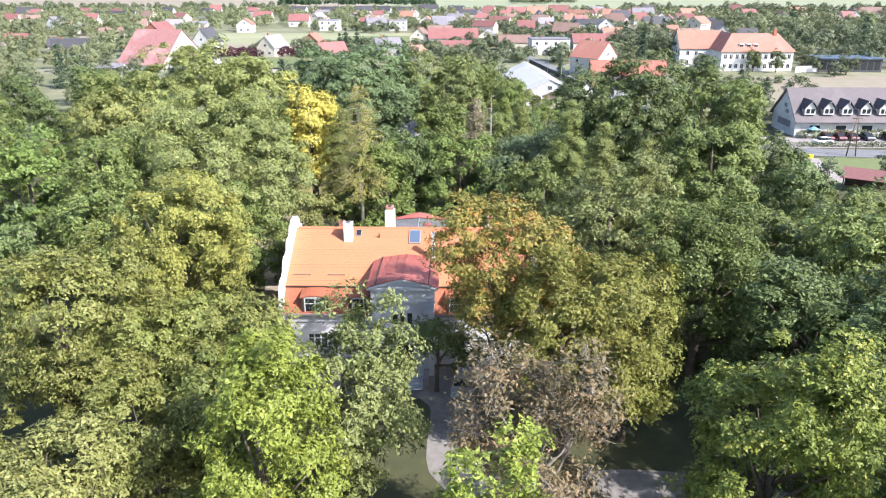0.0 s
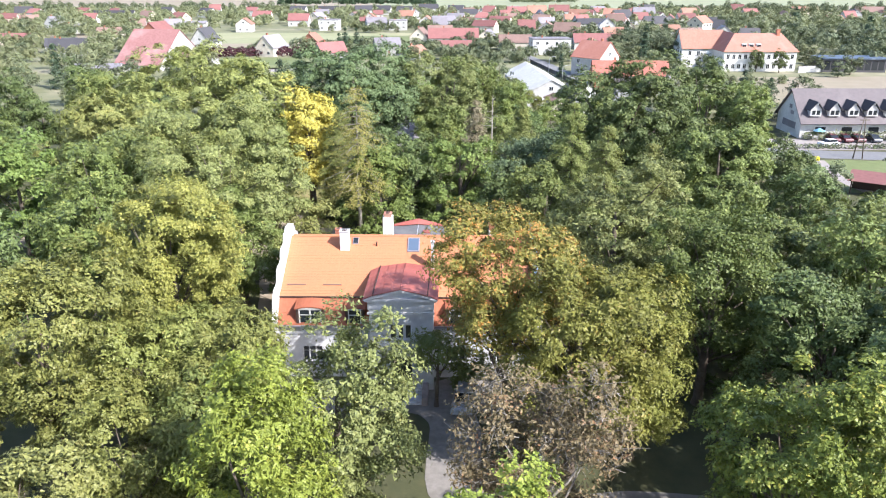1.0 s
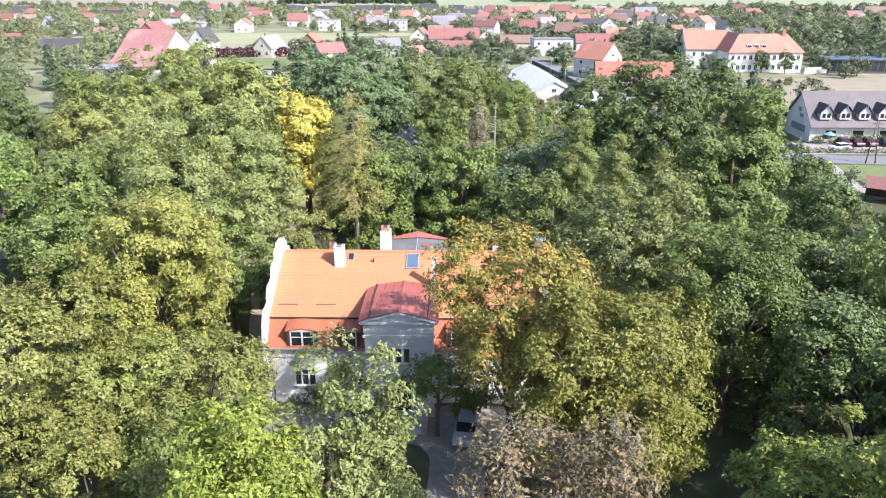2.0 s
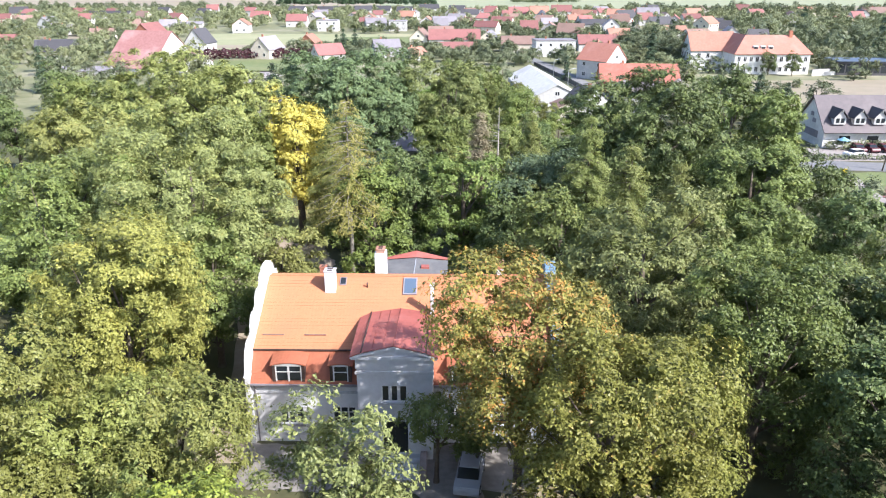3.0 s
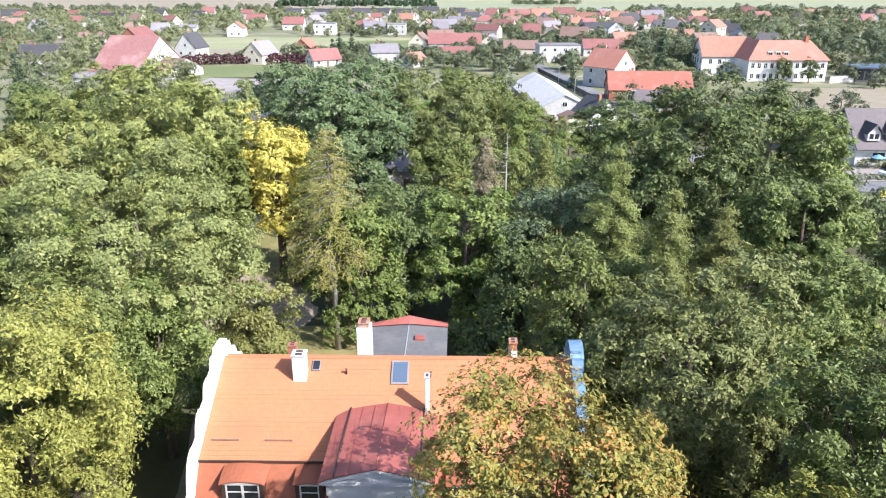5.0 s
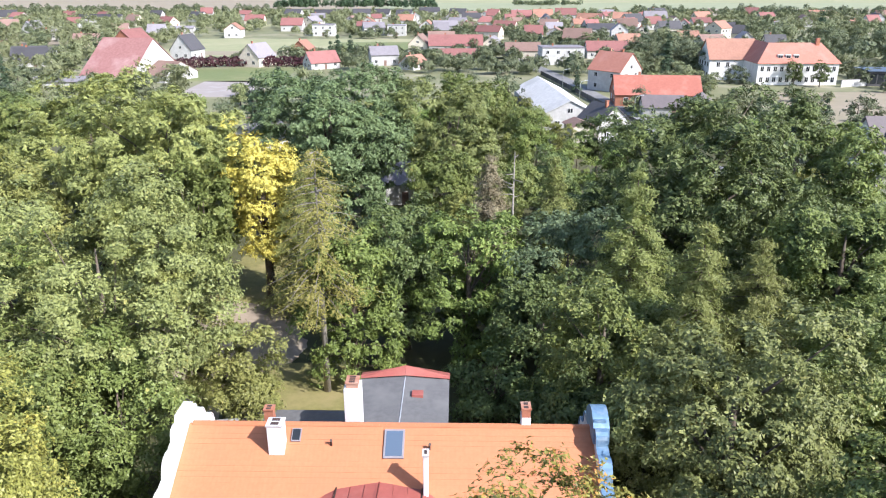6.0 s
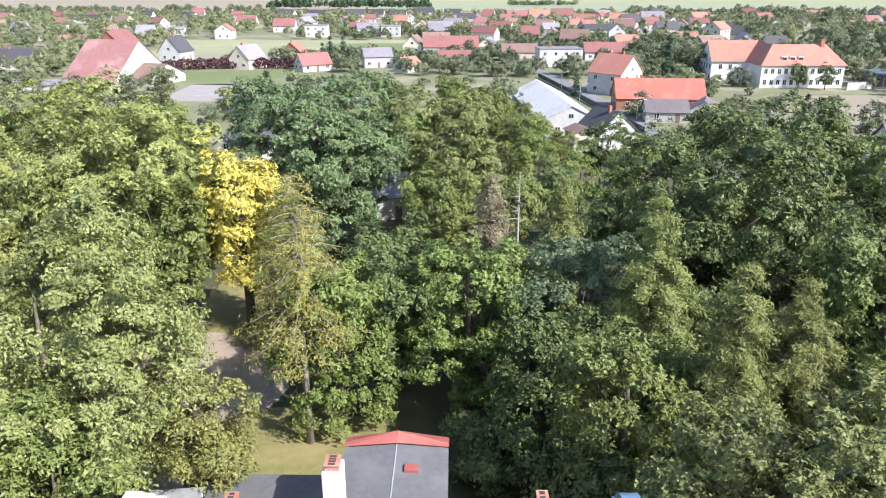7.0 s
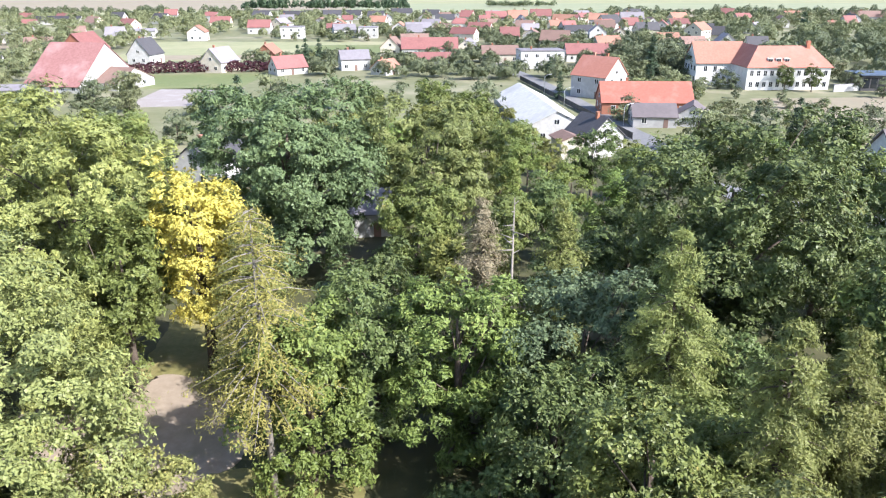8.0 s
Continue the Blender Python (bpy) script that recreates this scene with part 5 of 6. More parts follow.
def car(x, y, yaw, paint_colour, label):
    m = bpy.data.materials.get("car paint " + label.split()[0])
    if not m:
        m = surface("car paint " + label.split()[0], paint_colour, tuple(c * 0.95 for c in paint_colour), tuple(c * 0.9 for c in paint_colour), rough=0.25, bump=0)
    root = thing("car", pose(x, y, 0, 0, 0, yaw), label, "car", "parked cars")
    bm = bmesh.new()
    side = [(-2.1, 0.35), (-2.15, 0.7), (-2.0, 0.92), (-1.1, 1.0), (1.6, 0.98), (2.1, 0.86), (2.15, 0.5), (2.05, 0.3)]
    prism_y(bm, side, -0.86, 0.86)
    bmesh.ops.bevel(bm, geom=list(bm.edges), offset=0.06, segments=2, affect="EDGES")
    part("body", bm, m, root)
    bm = bmesh.new()
    prism_y(bm, [(-1.15, 0.98), (1.75, 0.96), (1.3, 1.42), (-0.45, 1.45)], -0.72, 0.72)
    part("greenhouse", bm, GLASS, root, "dark car windows")
    part("roof", boxes((-0.5, 1.3, -0.68, 0.68, 1.425, 1.475), bevel=0.02), m, root)
    for wx in (-1.3, 1.3):
        for wy in (-0.8, 0.8):
            bm = bmesh.new()
            tube(bm, [(wx, wy - 0.1, 0.32), (wx, wy + 0.1, 0.32)], [0.32, 0.32], 14)
            w = part("wheel", bm, RUBBER, root)
            bm = bmesh.new()
            tube(bm, [(wx, wy - 0.11, 0.32), (wx, wy + 0.11, 0.32)], [0.19, 0.19], 10)
            part("rim", bm, PALE_METAL, w)
    return root


car(1.4, 54.4, 82, (0.38, 0.4, 0.43), "silver hatchback parked on the gravel before the manor")
for cx, colour, words in ((79.5, (0.12, 0.03, 0.04), "maroon car parked at the inn"), (82.1, (0.12, 0.03, 0.04), "maroon car parked at the inn"), (84.7, (0.12, 0.03, 0.04), "maroon car parked at the inn"), (88.0, (0.06, 0.07, 0.09), "dark car parked at the inn"), (92.5, (0.05, 0.05, 0.06), "black car parked at the inn")):
    car(cx, 157.2, 90, colour, words)
car(76.5, 152.5, 20, (0.75, 0.76, 0.77), "white van-like car crossing the paved car park")

# ---- small things round the inn ----
def build_shed():
    root = thing("shed", pose(67.5, 117, 0, 0, 0, -32), "open timber shed with a red sheet roof", "shed")
    for x in (-3.6, 0, 3.6):
        for y in (-2, 2):
            part("post", boxes((x - 0.09, x + 0.09, y - 0.09, y + 0.09, 0, 2.3)), FRAME_DARK, root)
    part("back_wall", boxes((-3.6, 3.6, 1.9, 1.98, 0, 2.2)), FRAME_DARK, root, "dark timber back wall")
    bm = bmesh.new()
    slab(bm, [(-4.2, -2.7, 2.3), (4.2, -2.7, 2.3), (4.2, 2.7, 3.0), (-4.2, 2.7, 3.0)], 0.08)
    part("roof", bm, FAR_RED, root, "red sheet roof")


def build_power_pole(x, y, h):
    root = thing("power_pole", pose(x, y, 0), "A-frame power pole with wires", "power pole")
    for s in (-1, 1):
        bm = bmesh.new()
        tube(bm, [(s * 0.9, 0, -0.1), (s * 0.12, 0, h)], [0.12, 0.08], 8)
        part("pole", bm, BARK, root)
    part("brace", boxes((-0.55, 0.55, -0.06, 0.06, h * 0.42, h * 0.42 + 0.14)), BARK, root)
    part("crossarm", boxes((-0.9, 0.9, -0.07, 0.07, h - 0.7, h - 0.55)), BARK, root)


def build_street_lamp(x, y, yaw, h=8.4):
    root = thing("street_lamp", pose(x, y, 0, 0, 0, yaw), "tall grey street lamp beside the road", "street lamp", "street lamps")
    bm = bmesh.new()
    tube(bm, [(0, 0, 0), (0, 0, h - 0.9), (0.4, 0, h - 0.3), (1.6, 0, h)], [0.09, 0.07, 0.06, 0.05], 8)
    part("pole", bm, PALE_METAL, root)
    part("lamp_head", boxes((1.4, 2.2, -0.14, 0.14, h - 0.08, h + 0.06), bevel=0.03), PALE_METAL, root)


def build_parasol(x, y):
    root = thing("parasol", pose(x, y, 0), "pale blue parasol on the inn terrace", "parasol")
    bm = bmesh.new()
    tube(bm, [(0, 0, 0), (0, 0, 2.7)], [0.04, 0.03], 6)
    part("pole", bm, PALE_METAL, root)
    bm = bmesh.new()
    rim = [(1.25 * math.cos(math.pi * k / 4), 1.25 * math.sin(math.pi * k / 4), 2.1) for k in range(8)]
    for k in range(8):
        slab(bm, [rim[k], rim[(k + 1) % 8], (0, 0, 2.75)], 0.02)
    part("canopy", bm, TEAL, root)


def fence(line, h, material, label):
    root = thing("fence", pose(line[0][0], line[0][1], 0), label, "fence")
    ox, oy = line[0]
    for (xa, ya), (xb, yb) in zip(line, line[1:]):
        n = max(1, int(math.hypot(xb - xa, yb - ya) / 2.5))
        ang = math.degrees(math.atan2(yb - ya, xb - xa))
        step = math.hypot(xb - xa, yb - ya) / n
        for k in range(n):
            m = pose(xa - ox + (xb - xa) * k / n, ya - oy + (yb - ya) * k / n, 0, 0, 0, ang)
            p = part("post", boxes((-0.06, 0.06, -0.06, 0.06, 0, h)), material, root)
            p.matrix_basis = m
            q = part("panel", boxes((0.06, step - 0.06, -0.02, 0.02, 0.1, h - 0.1)), material, root)
            q.matrix_basis = m


build_shed()
build_power_pole(76.9, 141.5, 8.0)
build_street_lamp(44.9, 220.7, 10, 5.2)
build_street_lamp(33.8, 238.7, 0, 6.6)
build_street_lamp(33.4, 271.0, 0, 6.0)
build_parasol(76.8, 157.8)
fence([(43, 205), (38.5, 240), (35, 268), (30, 305)], 1.6, FAR_DARK, "dark panel fence along the village street")
fence([(-16, 203.4), (-4, 205.2), (4, 206.5)], 1.7, FRAME_DARK, "dark garden fence behind the park")
part("bin", boxes((-0.45, 0.45, -0.3, 0.3, 0, 0.75), bevel=0.04), YELLOW_PAINT, thing("container", pose(68.4, 139.8, 0), "bright yellow container beside the road", "container"))


# ---- the park's big trees, one by one ----
broad_tree(-22.3, 57.0, 17.3, 5.6, 3.5, LIME, "broad yellow-green maple beside the manor", 211, full=1.25, lobes=14, clump=0.95, leaf=0.15)
broad_tree(-26.0, 44.5, 16.4, 6.8, 3.0, OLIVE, "broad olive-green tree with thinning crown", 12)
broad_tree(-9.2, 31.8, 16.2, 4.0, 3.0, BRIGHT_LIME, "slender bright yellow-green maple", 13)
broad_tree(-6.3, 37.6, 15.9, 4.7, 1.0, LINDEN, "green maple before the manor", 14, lobes=13)
broad_tree(4.3, 50.2, 17.6, 5.9, 9.5, RUST, "tree turning orange-green in front of the manor", 15, amount=1.4, limbs=30, full=1.35, stout=0.75, lobes=12, clump=0.85, leaf=0.145)
broad_tree(8.5, 45.4, 17.4, 5.4, 3.0, SALLOW, "broad olive-green tree beside the drive", 16, leaf=0.145)
broad_tree(13.1, 47.6, 15.4, 4.0, 2.5, SALLOW, "spreading yellowish tree beside the drive", 67, leaf=0.145)
broad_tree(4.9, 32.8, 15.6, 4.4, 2.6, BROWN, "withering brown tree with bare grey twigs", 17, amount=0.9, limbs=24, twigs=7, bark=GREY_BARK, ragged=0.25, leaf=0.14)
broad_tree(16.3, 31.0, 19.2, 5.0, 2.0, FRESH, "tall yellow-green tree beside the drive", 18, lobes=14, full=1.2)
broad_tree(20.3, 55.0, 17.4, 5.3, 2.0, DEEP_GREEN, "dense green lime tree in the park", 19, lobes=12, leaf=0.145)
broad_tree(15.2, 66.5, 18.4, 7.0, 2.0, LINDEN, "broad dense olive-green lime tree behind the manor", 20, lobes=15, full=1.3)
broad_tree(-24.4, 77.0, 22.6, 9.0, 9.0, PARK_OAK, "huge green oak with a wide billowing crown", 121, clump=1.05, lobes=19, stout=0.6, full=1.0, leaf=0.165)
broad_tree(-33.0, 69.0, 17.0, 6.5, 3.0, OAK, "green oak at the edge of the park", 22)
broad_tree(-31.2, 108.0, 24.2, 9.2, 2.5, PALE_OAK, "tall green oak in the park", 23, clump=1.1, lobes=14, full=1.2)
broad_tree(-46.0, 99.5, 20.0, 8.2, 2.5, PALE_OAK, "broad yellowish oak at the edge of the park", 24, clump=1.25)
broad_tree(-43.0, 116.0, 25.4, 10.0, 2.5, PALE_OAK, "pale green oak behind the park oaks", 68, clump=1.3, lobes=12)
broad_tree(1.3, 92.6, 15.8, 5.5, 1.2, MAPLE, "rounded bright green maple in the park", 25)
broad_tree(-4.6, 94.6, 14.8, 5.0, 1.2, DARK_OAK, "dark green maple in the park", 26)
broad_tree(-8.9, 89.4, 14.2, 5.2, 1.0, MAPLE, "small green maple on the lawn", 27)
broad_tree(-20.3, 106.6, 18.6, 3.9, 3.5, GOLD, "golden-yellow autumn tree in the park", 28, lobes=9, clump=0.85, ragged=0.2, full=1.2, stout=1.3)
broad_tree(-25.6, 102.4, 17.2, 3.7, 5.0, OAK, "green oak beside the golden tree", 172)
broad_tree(-28.0, 96.5, 13.8, 4.6, 3.0, PALE_OAK, "pale green oak beside the sandy yard", 173, leaf=0.23)
broad_tree(7.0, 85.4, 12.6, 4.4, 0.8, DARK_OAK, "dark green tree shading the ground behind the manor", 174, lobes=12)
broad_tree(9.8, 92.4, 14.8, 5.4, 1.0, TEAL_LEAF, "dark blue-green spreading tree in the park", 129, lobes=15, full=1.4)
broad_tree(23.6, 103.0, 23.8, 9.2, 1.0, DARK_OAK, "huge dark green oak with a dense crown", 30, clump=1.25, lobes=16, full=1.5)
broad_tree(37.5, 114.0, 21.0, 7.8, 1.2, DARK_OAK, "large dark green oak", 31, clump=1.25)
broad_tree(42.3, 112.5, 18.4, 6.0, 1.5, OAK, "green tree at the park's edge", 32)
broad_tree(-17.4, 131.0, 23.3, 10.8, 1.5, SILVER, "very broad blue-green oak with a domed crown", 33, clump=1.35, lobes=20, full=1.8)
broad_tree(-0.6, 133.0, 20.2, 8.0, 3.0, LINDEN, "olive-green tree behind the park oaks", 34, clump=1.15, lobes=14, full=1.2)
broad_tree(10.0, 77.2, 15.6, 5.3, 1.5, OAK, "glossy green tree close behind the manor", 35, lobes=12)
broad_tree(3.0, 81.5, 6.8, 3.6, 0.8, DARK_OAK, "low dark green tree behind the manor", 36)
broad_tree(32.6, 90.0, 18.2, 6.3, 2.0, OAK, "green oak in the park", 37, clump=1.2, lobes=12, full=1.2)
broad_tree(28.0, 60.0, 15.0, 6.0, 2.0, DARK_OAK, "dark green tree in the park", 38, clump=1.2)
broad_tree(25.0, 45.4, 14.7, 5.8, 2.0, DARK_OAK, "dark green flat-topped tree at the park's edge", 39, clump=1.1)
broad_tree(-17.5, 37.0, 11.0, 4.4, 1.5, OLIVE, "low olive-green tree beside the maples", 40)
broad_tree(-15.5, 26.5, 10.5, 3.6, 1.5, OAK, "low green tree beside the drive", 41)
broad_tree(23.5, 30.0, 11.0, 4.8, 2.0, DARK_OAK, "dark green maple beside the drive", 42)
broad_tree(1.9, 24.3, 15.6, 2.8, 3.0, BRIGHT_LIME, "slim bright yellow-green tree beside the drive", 43, lobes=6)
broad_tree(-19.0, 29.0, 12.5, 4.6, 1.5, PALE_OAK, "pale grey-green tree at the park's edge", 44)
broad_tree(-29.5, 32.5, 13.0, 5.2, 1.5, OLIVE, "olive-green tree at the park's edge", 45)
broad_tree(-16.4, 79.0, 10.6, 3.9, 4.0, PALE_OAK, "low spreading green tree beside the park path", 46, full=1.2, lobes=11, leaf=0.165)
broad_tree(-25.5, 65.5, 15.0, 5.4, 2.0, OAK, "green oak beside the manor", 47)
broad_tree(-20.4, 70.0, 13.6, 4.4, 2.0, OAK, "green oak beside the manor and the path", 48, lobes=11, leaf=0.165)
# the next two trees never come into view, kept only for their shadow
broad_tree(21.5, 25.0, 12.0, 4.6, 1.5, DARK_OAK, "unseen dark green tree added to shade the drive's side", 58, leaf=0.3)
broad_tree(27.0, 25.0, 19.0, 5.6, 2.0, DARK_OAK, "tall unseen dark green tree added for its shadow", 59, leaf=0.3)
broad_tree(27.0, 35.5, 16.5, 5.2, 2.0, DARK_OAK, "dark green tree shading the drive", 60)
broad_tree(-20.5, 48.5, 11.8, 4.8, 1.0, OLIVE, "spreading olive-green tree under the maples", 163, lobes=12)
broad_tree(-15.4, 47.2, 11.3, 4.5, 1.0, OLIVE, "olive-green tree between the maples", 61)
broad_tree(-13.5, 40.0, 10.0, 3.8, 1.0, OAK, "low green tree under the maples", 62)
broad_tree(7.5, 75.5, 8.0, 3.4, 0.8, DARK_OAK, "small dark green tree behind the manor", 66)
needle_tree(14.2, 88.2, 19.0, 5.3, 2.0, LARCH, "tall olive larch in the park", 51, amount=1.3, leaf=0.2)
broad_tree(15.6, 80.5, 11.8, 4.6, 1.5, OAK, "green maple behind the manor", 52)
needle_tree(21.8, 81.5, 15.6, 5.4, 2.0, LARCH, "drooping olive larch in the park", 53, amount=1.3, leaf=0.2)
needle_tree(16.0, 77.0, 18.8, 4.6, 2.0, LARCH, "tall drooping olive larch behind the manor", 153, amount=1.2, leaf=0.2)
needle_tree(-10.85, 86.8, 21.2, 4.4, 9.0, GOLD_LARCH, "tall thin larch with sparse yellowing needles on the lawn", 54, amount=0.4, leaf=0.17, bark=GREY_BARK, tiers=19, taper=0.42)
needle_tree(3.3, 101.5, 17.0, 3.2, 5.0, DRY_LARCH, "withered brownish larch in the park", 55, amount=0.8, leaf=0.2)
needle_tree(-15.4, 104.0, 15.4, 4.6, 2.0, LARCH, "yellowing larch behind the lawn", 56, amount=1.2, leaf=0.2, droop=0.4)
needle_tree(9.4, 101.0, 17.0, 3.4, 2.0, LARCH, "olive larch behind the park trees", 57, amount=1.2, leaf=0.2)

broad_tree(-0.9, 54.2, 7.4, 2.2, 3.0, OAK, "young slender tree before the portico", 69, amount=0.9, lobes=6, clump=0.7, limbs=8)
# added in place of the turning tree's low boughs above the car
broad_tree(1.9, 55.0, 5.0, 1.6, 3.0, OAK, "young tree beside the parked car", 70, amount=1.0, lobes=4, clump=0.6, limbs=6)
broad_tree(1.4, 57.0, 2.6, 1.5, 0.3, OAK, "green shrub below the manor wall", 71, amount=1.2, lobes=5, clump=0.6, limbs=3, category="shrub")


def dead_trunk(x, y, h):
    rng = np.random.default_rng(77)
    root = thing("dead_tree", pose(x, y, 0), "bare grey dead conifer trunk with stub branches", "dead tree")
    bm = bmesh.new()
    tube(bm, [(0, 0, 0), (0.05, 0, h * 0.5), (0.1, 0.05, h)], [0.22, 0.14, 0.03], 8)
    part("trunk", bm, GREY_BARK, root)
    for k in range(34):
        z = h * rng.uniform(0.3, 0.97)
        a, q = rng.uniform(0, 6.28), rng.uniform(0.7, 3.4) * (1.2 - z / h)
        bm = bmesh.new()
        tube(bm, [(0.05, 0, z), (q * math.cos(a), q * math.sin(a), z + rng.uniform(-0.2, 0.25))], [0.055, 0.02], 4)
        part("branch", bm, GREY_BARK, root)


dead_trunk(5.1, 96.6, 18.6)

# models for the repeated trees: woods of the park, then the smaller ones of the village
park_models = [
    broad_tree(-38, 80, 17.0, 5.8, 2.5, OAK, "green park tree with a full crown", 61, leaf=0.345, clump=1.35, limbs=6),
    broad_tree(33, 92, 16.0, 5.4, 2.0, DARK_OAK, "dark green park tree with a full crown", 62, leaf=0.345, clump=1.35, limbs=6),
    broad_tree(-50, 84, 15.5, 5.4, 2.0, MAPLE, "fresh green park tree with a rounded crown", 63, leaf=0.345, clump=1.35, limbs=6),
    broad_tree(-52, 66, 15.0, 5.6, 2.0, OLIVE, "olive-green park tree with a loose crown", 64, leaf=0.345, clump=1.35, limbs=6),
]
village_models = [
    broad_tree(70, 175, 9.0, 3.8, 1.0, GARDEN_GREEN, "green garden tree in the village", 71, amount=1.1, leaf=0.36, clump=1.35, limbs=2, lobes=6),
    broad_tree(-40, 240, 8.0, 3.4, 0.8, GARDEN_DARK, "dark green garden tree in the village", 72, amount=1.1, leaf=0.36, clump=1.35, limbs=2, lobes=6),
    broad_tree(-60, 236, 7.0, 3.4, 0.5, GARDEN_LIME, "yellow-green garden tree in the village", 73, amount=1.1, leaf=0.36, clump=1.35, limbs=2, lobes=6),
    needle_tree(-50, 330, 10.0, 2.0, 0.5, SPRUCE, "dark green spruce in a village garden", 74, amount=0.16, leaf=0.4, tiers=12),
    broad_tree(75, 240, 3.2, 2.4, 0.1, GARDEN_GREEN, "low green garden shrub in the village", 75, amount=1.1, leaf=0.32, clump=1.0, limbs=0, lobes=5, category="shrub"),
]

OCCUPIED = []
for ob in list(scene.objects):
    if ob.parent is None and ob.name.split(".")[0] in ("tree", "dead_tree"):
        crown = [c for c in ob.children if c.name.startswith("crown")]
        OCCUPIED.append((ob.location.x, ob.location.y, max(0.0, (crown[0].dimensions.x if crown else 0) / 2 - 4.5)))


def inside(x, y, outline):
    hit, n = False, len(outline)
    for k in range(n):
        (xa, ya), (xb, yb) = outline[k], outline[(k + 1) % n]
        if (ya > y) != (yb > y) and x < (xb - xa) * (y - ya) / (yb - ya) + xa:
            hit = not hit
    return hit


CLEAR = [
    [(-17, 53), (9, 53), (9, 80), (-4, 92), (-20, 92)],
    [(-25, 74), (-15, 74), (-14, 122), (-28, 132)],
    [(-3, 38), (4, 38), (4, 56), (-3, 56)],
    [(2, 36), (28, 36), (28, 46), (2, 46)],
    [(46, 100), (130, 100), (130, 176), (46, 176)],
    [(-30, 188), (8, 188), (8, 236), (-30, 236)],
    [(-15, 120), (-3, 120), (-4, 147), (-16, 147)],
    [(-44, 150), (-31, 150), (-31, 180), (-46, 180)],
    [(18, 180), (40, 180), (40, 250), (14, 250)],
]


def grow_wood(models, outline, gap, low, high, seed, shares, joined=""):
    """Copies of the model trees over an outline, no two closer than the gap."""
    rng = np.random.default_rng(seed)
    xs, ys = [p[0] for p in outline], [p[1] for p in outline]
    rows = []
    tries = int((max(xs) - min(xs)) * (max(ys) - min(ys)) / gap ** 2 * 6)
    for _ in range(tries):
        x, y = rng.uniform(min(xs), max(xs)), rng.uniform(min(ys), max(ys))
        if not inside(x, y, outline) or any(inside(x, y, c) for c in CLEAR):
            continue
        if any((x - a) ** 2 + (y - b) ** 2 < (gap + c) ** 2 for a, b, c in OCCUPIED):
            continue
        OCCUPIED.append((x, y, 0))
        row = (models[rng.choice(len(models), p=shares)], x, y, rng.uniform(0, 360), rng.uniform(low, high), rng.uniform(0.9, 1.1))
        if joined:
            rows.append(row)
        else:
            stand_copy(*row)
    if joined:
        joined_trees(models, rows, joined)


def joined_trees(models, rows, label):
    """Many far garden trees as one mass of foliage and stems."""
    verts, kinds, mats = [], [], []
    for model, x, y, turn, size, tall in rows:
        m = np.array(pose(x, y, 0, 0, 0, turn) @ Matrix.Diagonal((size, size, size * tall, 1)))
        for ob in model.children:
            me = ob.data
            if len(me.polygons) == 0 or len(me.loops) != 3 * len(me.polygons):
                continue
            co = np.empty(len(me.vertices) * 3)
            me.vertices.foreach_get("co", co)
            idx = np.empty(len(me.loops), dtype=np.int32)
            me.loops.foreach_get("vertex_index", idx)
            co = co.reshape(-1, 3)[idx]
            verts.append(co @ m[:3, :3].T + m[:3, 3])
            if me.materials[0] not in mats:
                mats.append(me.materials[0])
            kinds.append(np.full(len(me.polygons), mats.index(me.materials[0]), dtype=np.int32))
    co = np.concatenate(verts)
    n = len(co) // 3
    me = bpy.data.meshes.new("garden_trees")
    me.vertices.add(3 * n)
    me.vertices.foreach_set("co", co.reshape(-1).astype(np.float32))
    me.loops.add(3 * n)
    me.loops.foreach_set("vertex_index", np.arange(3 * n, dtype=np.int32))
    me.polygons.add(n)
    me.polygons.foreach_set("loop_start", np.arange(n, dtype=np.int32) * 3)
    for mat in mats:
        me.materials.append(mat)
    me.polygons.foreach_set("material_index", np.concatenate(kinds))
    me.update(calc_edges=True)
    tagged(new("garden_trees", me), label, "garden trees", "", "stuff")



# single trees filling the park: behind the manor, west, east and at the village edge
MIDDLE_TREES = [(1, -6, 107, 0.7), (3, 3, 112, 0.75), (0, -2, 119, 0.78), (1, 12, 108, 0.78), (1, 17, 97, 0.6), (0, 6, 120, 0.7)]
WEST_TREES = [(2, -13, 100, 0.5), (0, -28, 80, 0.7), (2, -36, 86, 0.9), (0, -27.8, 105.5, 0.78)]
# out-of-view trees at (35, 44) and (33, 36) are sized to cast shade
EAST_TREES = [(0, 27.5, 76, 0.78), (1, 34, 100, 0.75), (1, 20.5, 93.5, 0.62), (0, 24, 71, 0.72), (0, 27.5, 64, 0.75), (0, 34, 58, 0.9), (1, 31, 51, 0.8), (0, 36, 66, 0.85), (0, 35, 44, 1.05), (1, 40, 84, 0.8), (1, 33, 36, 1.15)]
EDGE_TREES = [(3, 16, 181, 0.55), (0, 10, 178, 0.55), (3, 12, 198, 0.5), (0, 42, 173, 0.45), (3, 15, 208, 0.5), (1, 4, 184, 0.55), (3, 20, 174, 0.5), (3, 34, 172, 0.5), (3, 3.2, 189, 0.85), (0, 7.4, 184.5, 0.78), (3, -1.8, 182, 0.85), (1, -15, 212, 0.75), (0, 0, 214, 0.7), (3, 8, 196, 0.7)]
for group in (MIDDLE_TREES, WEST_TREES, EAST_TREES, EDGE_TREES):
    for kind, x, y, size in group:
        OCCUPIED.append((x, y, 0))
        stand_copy(park_models[kind], x, y, 37 * x + y, size)
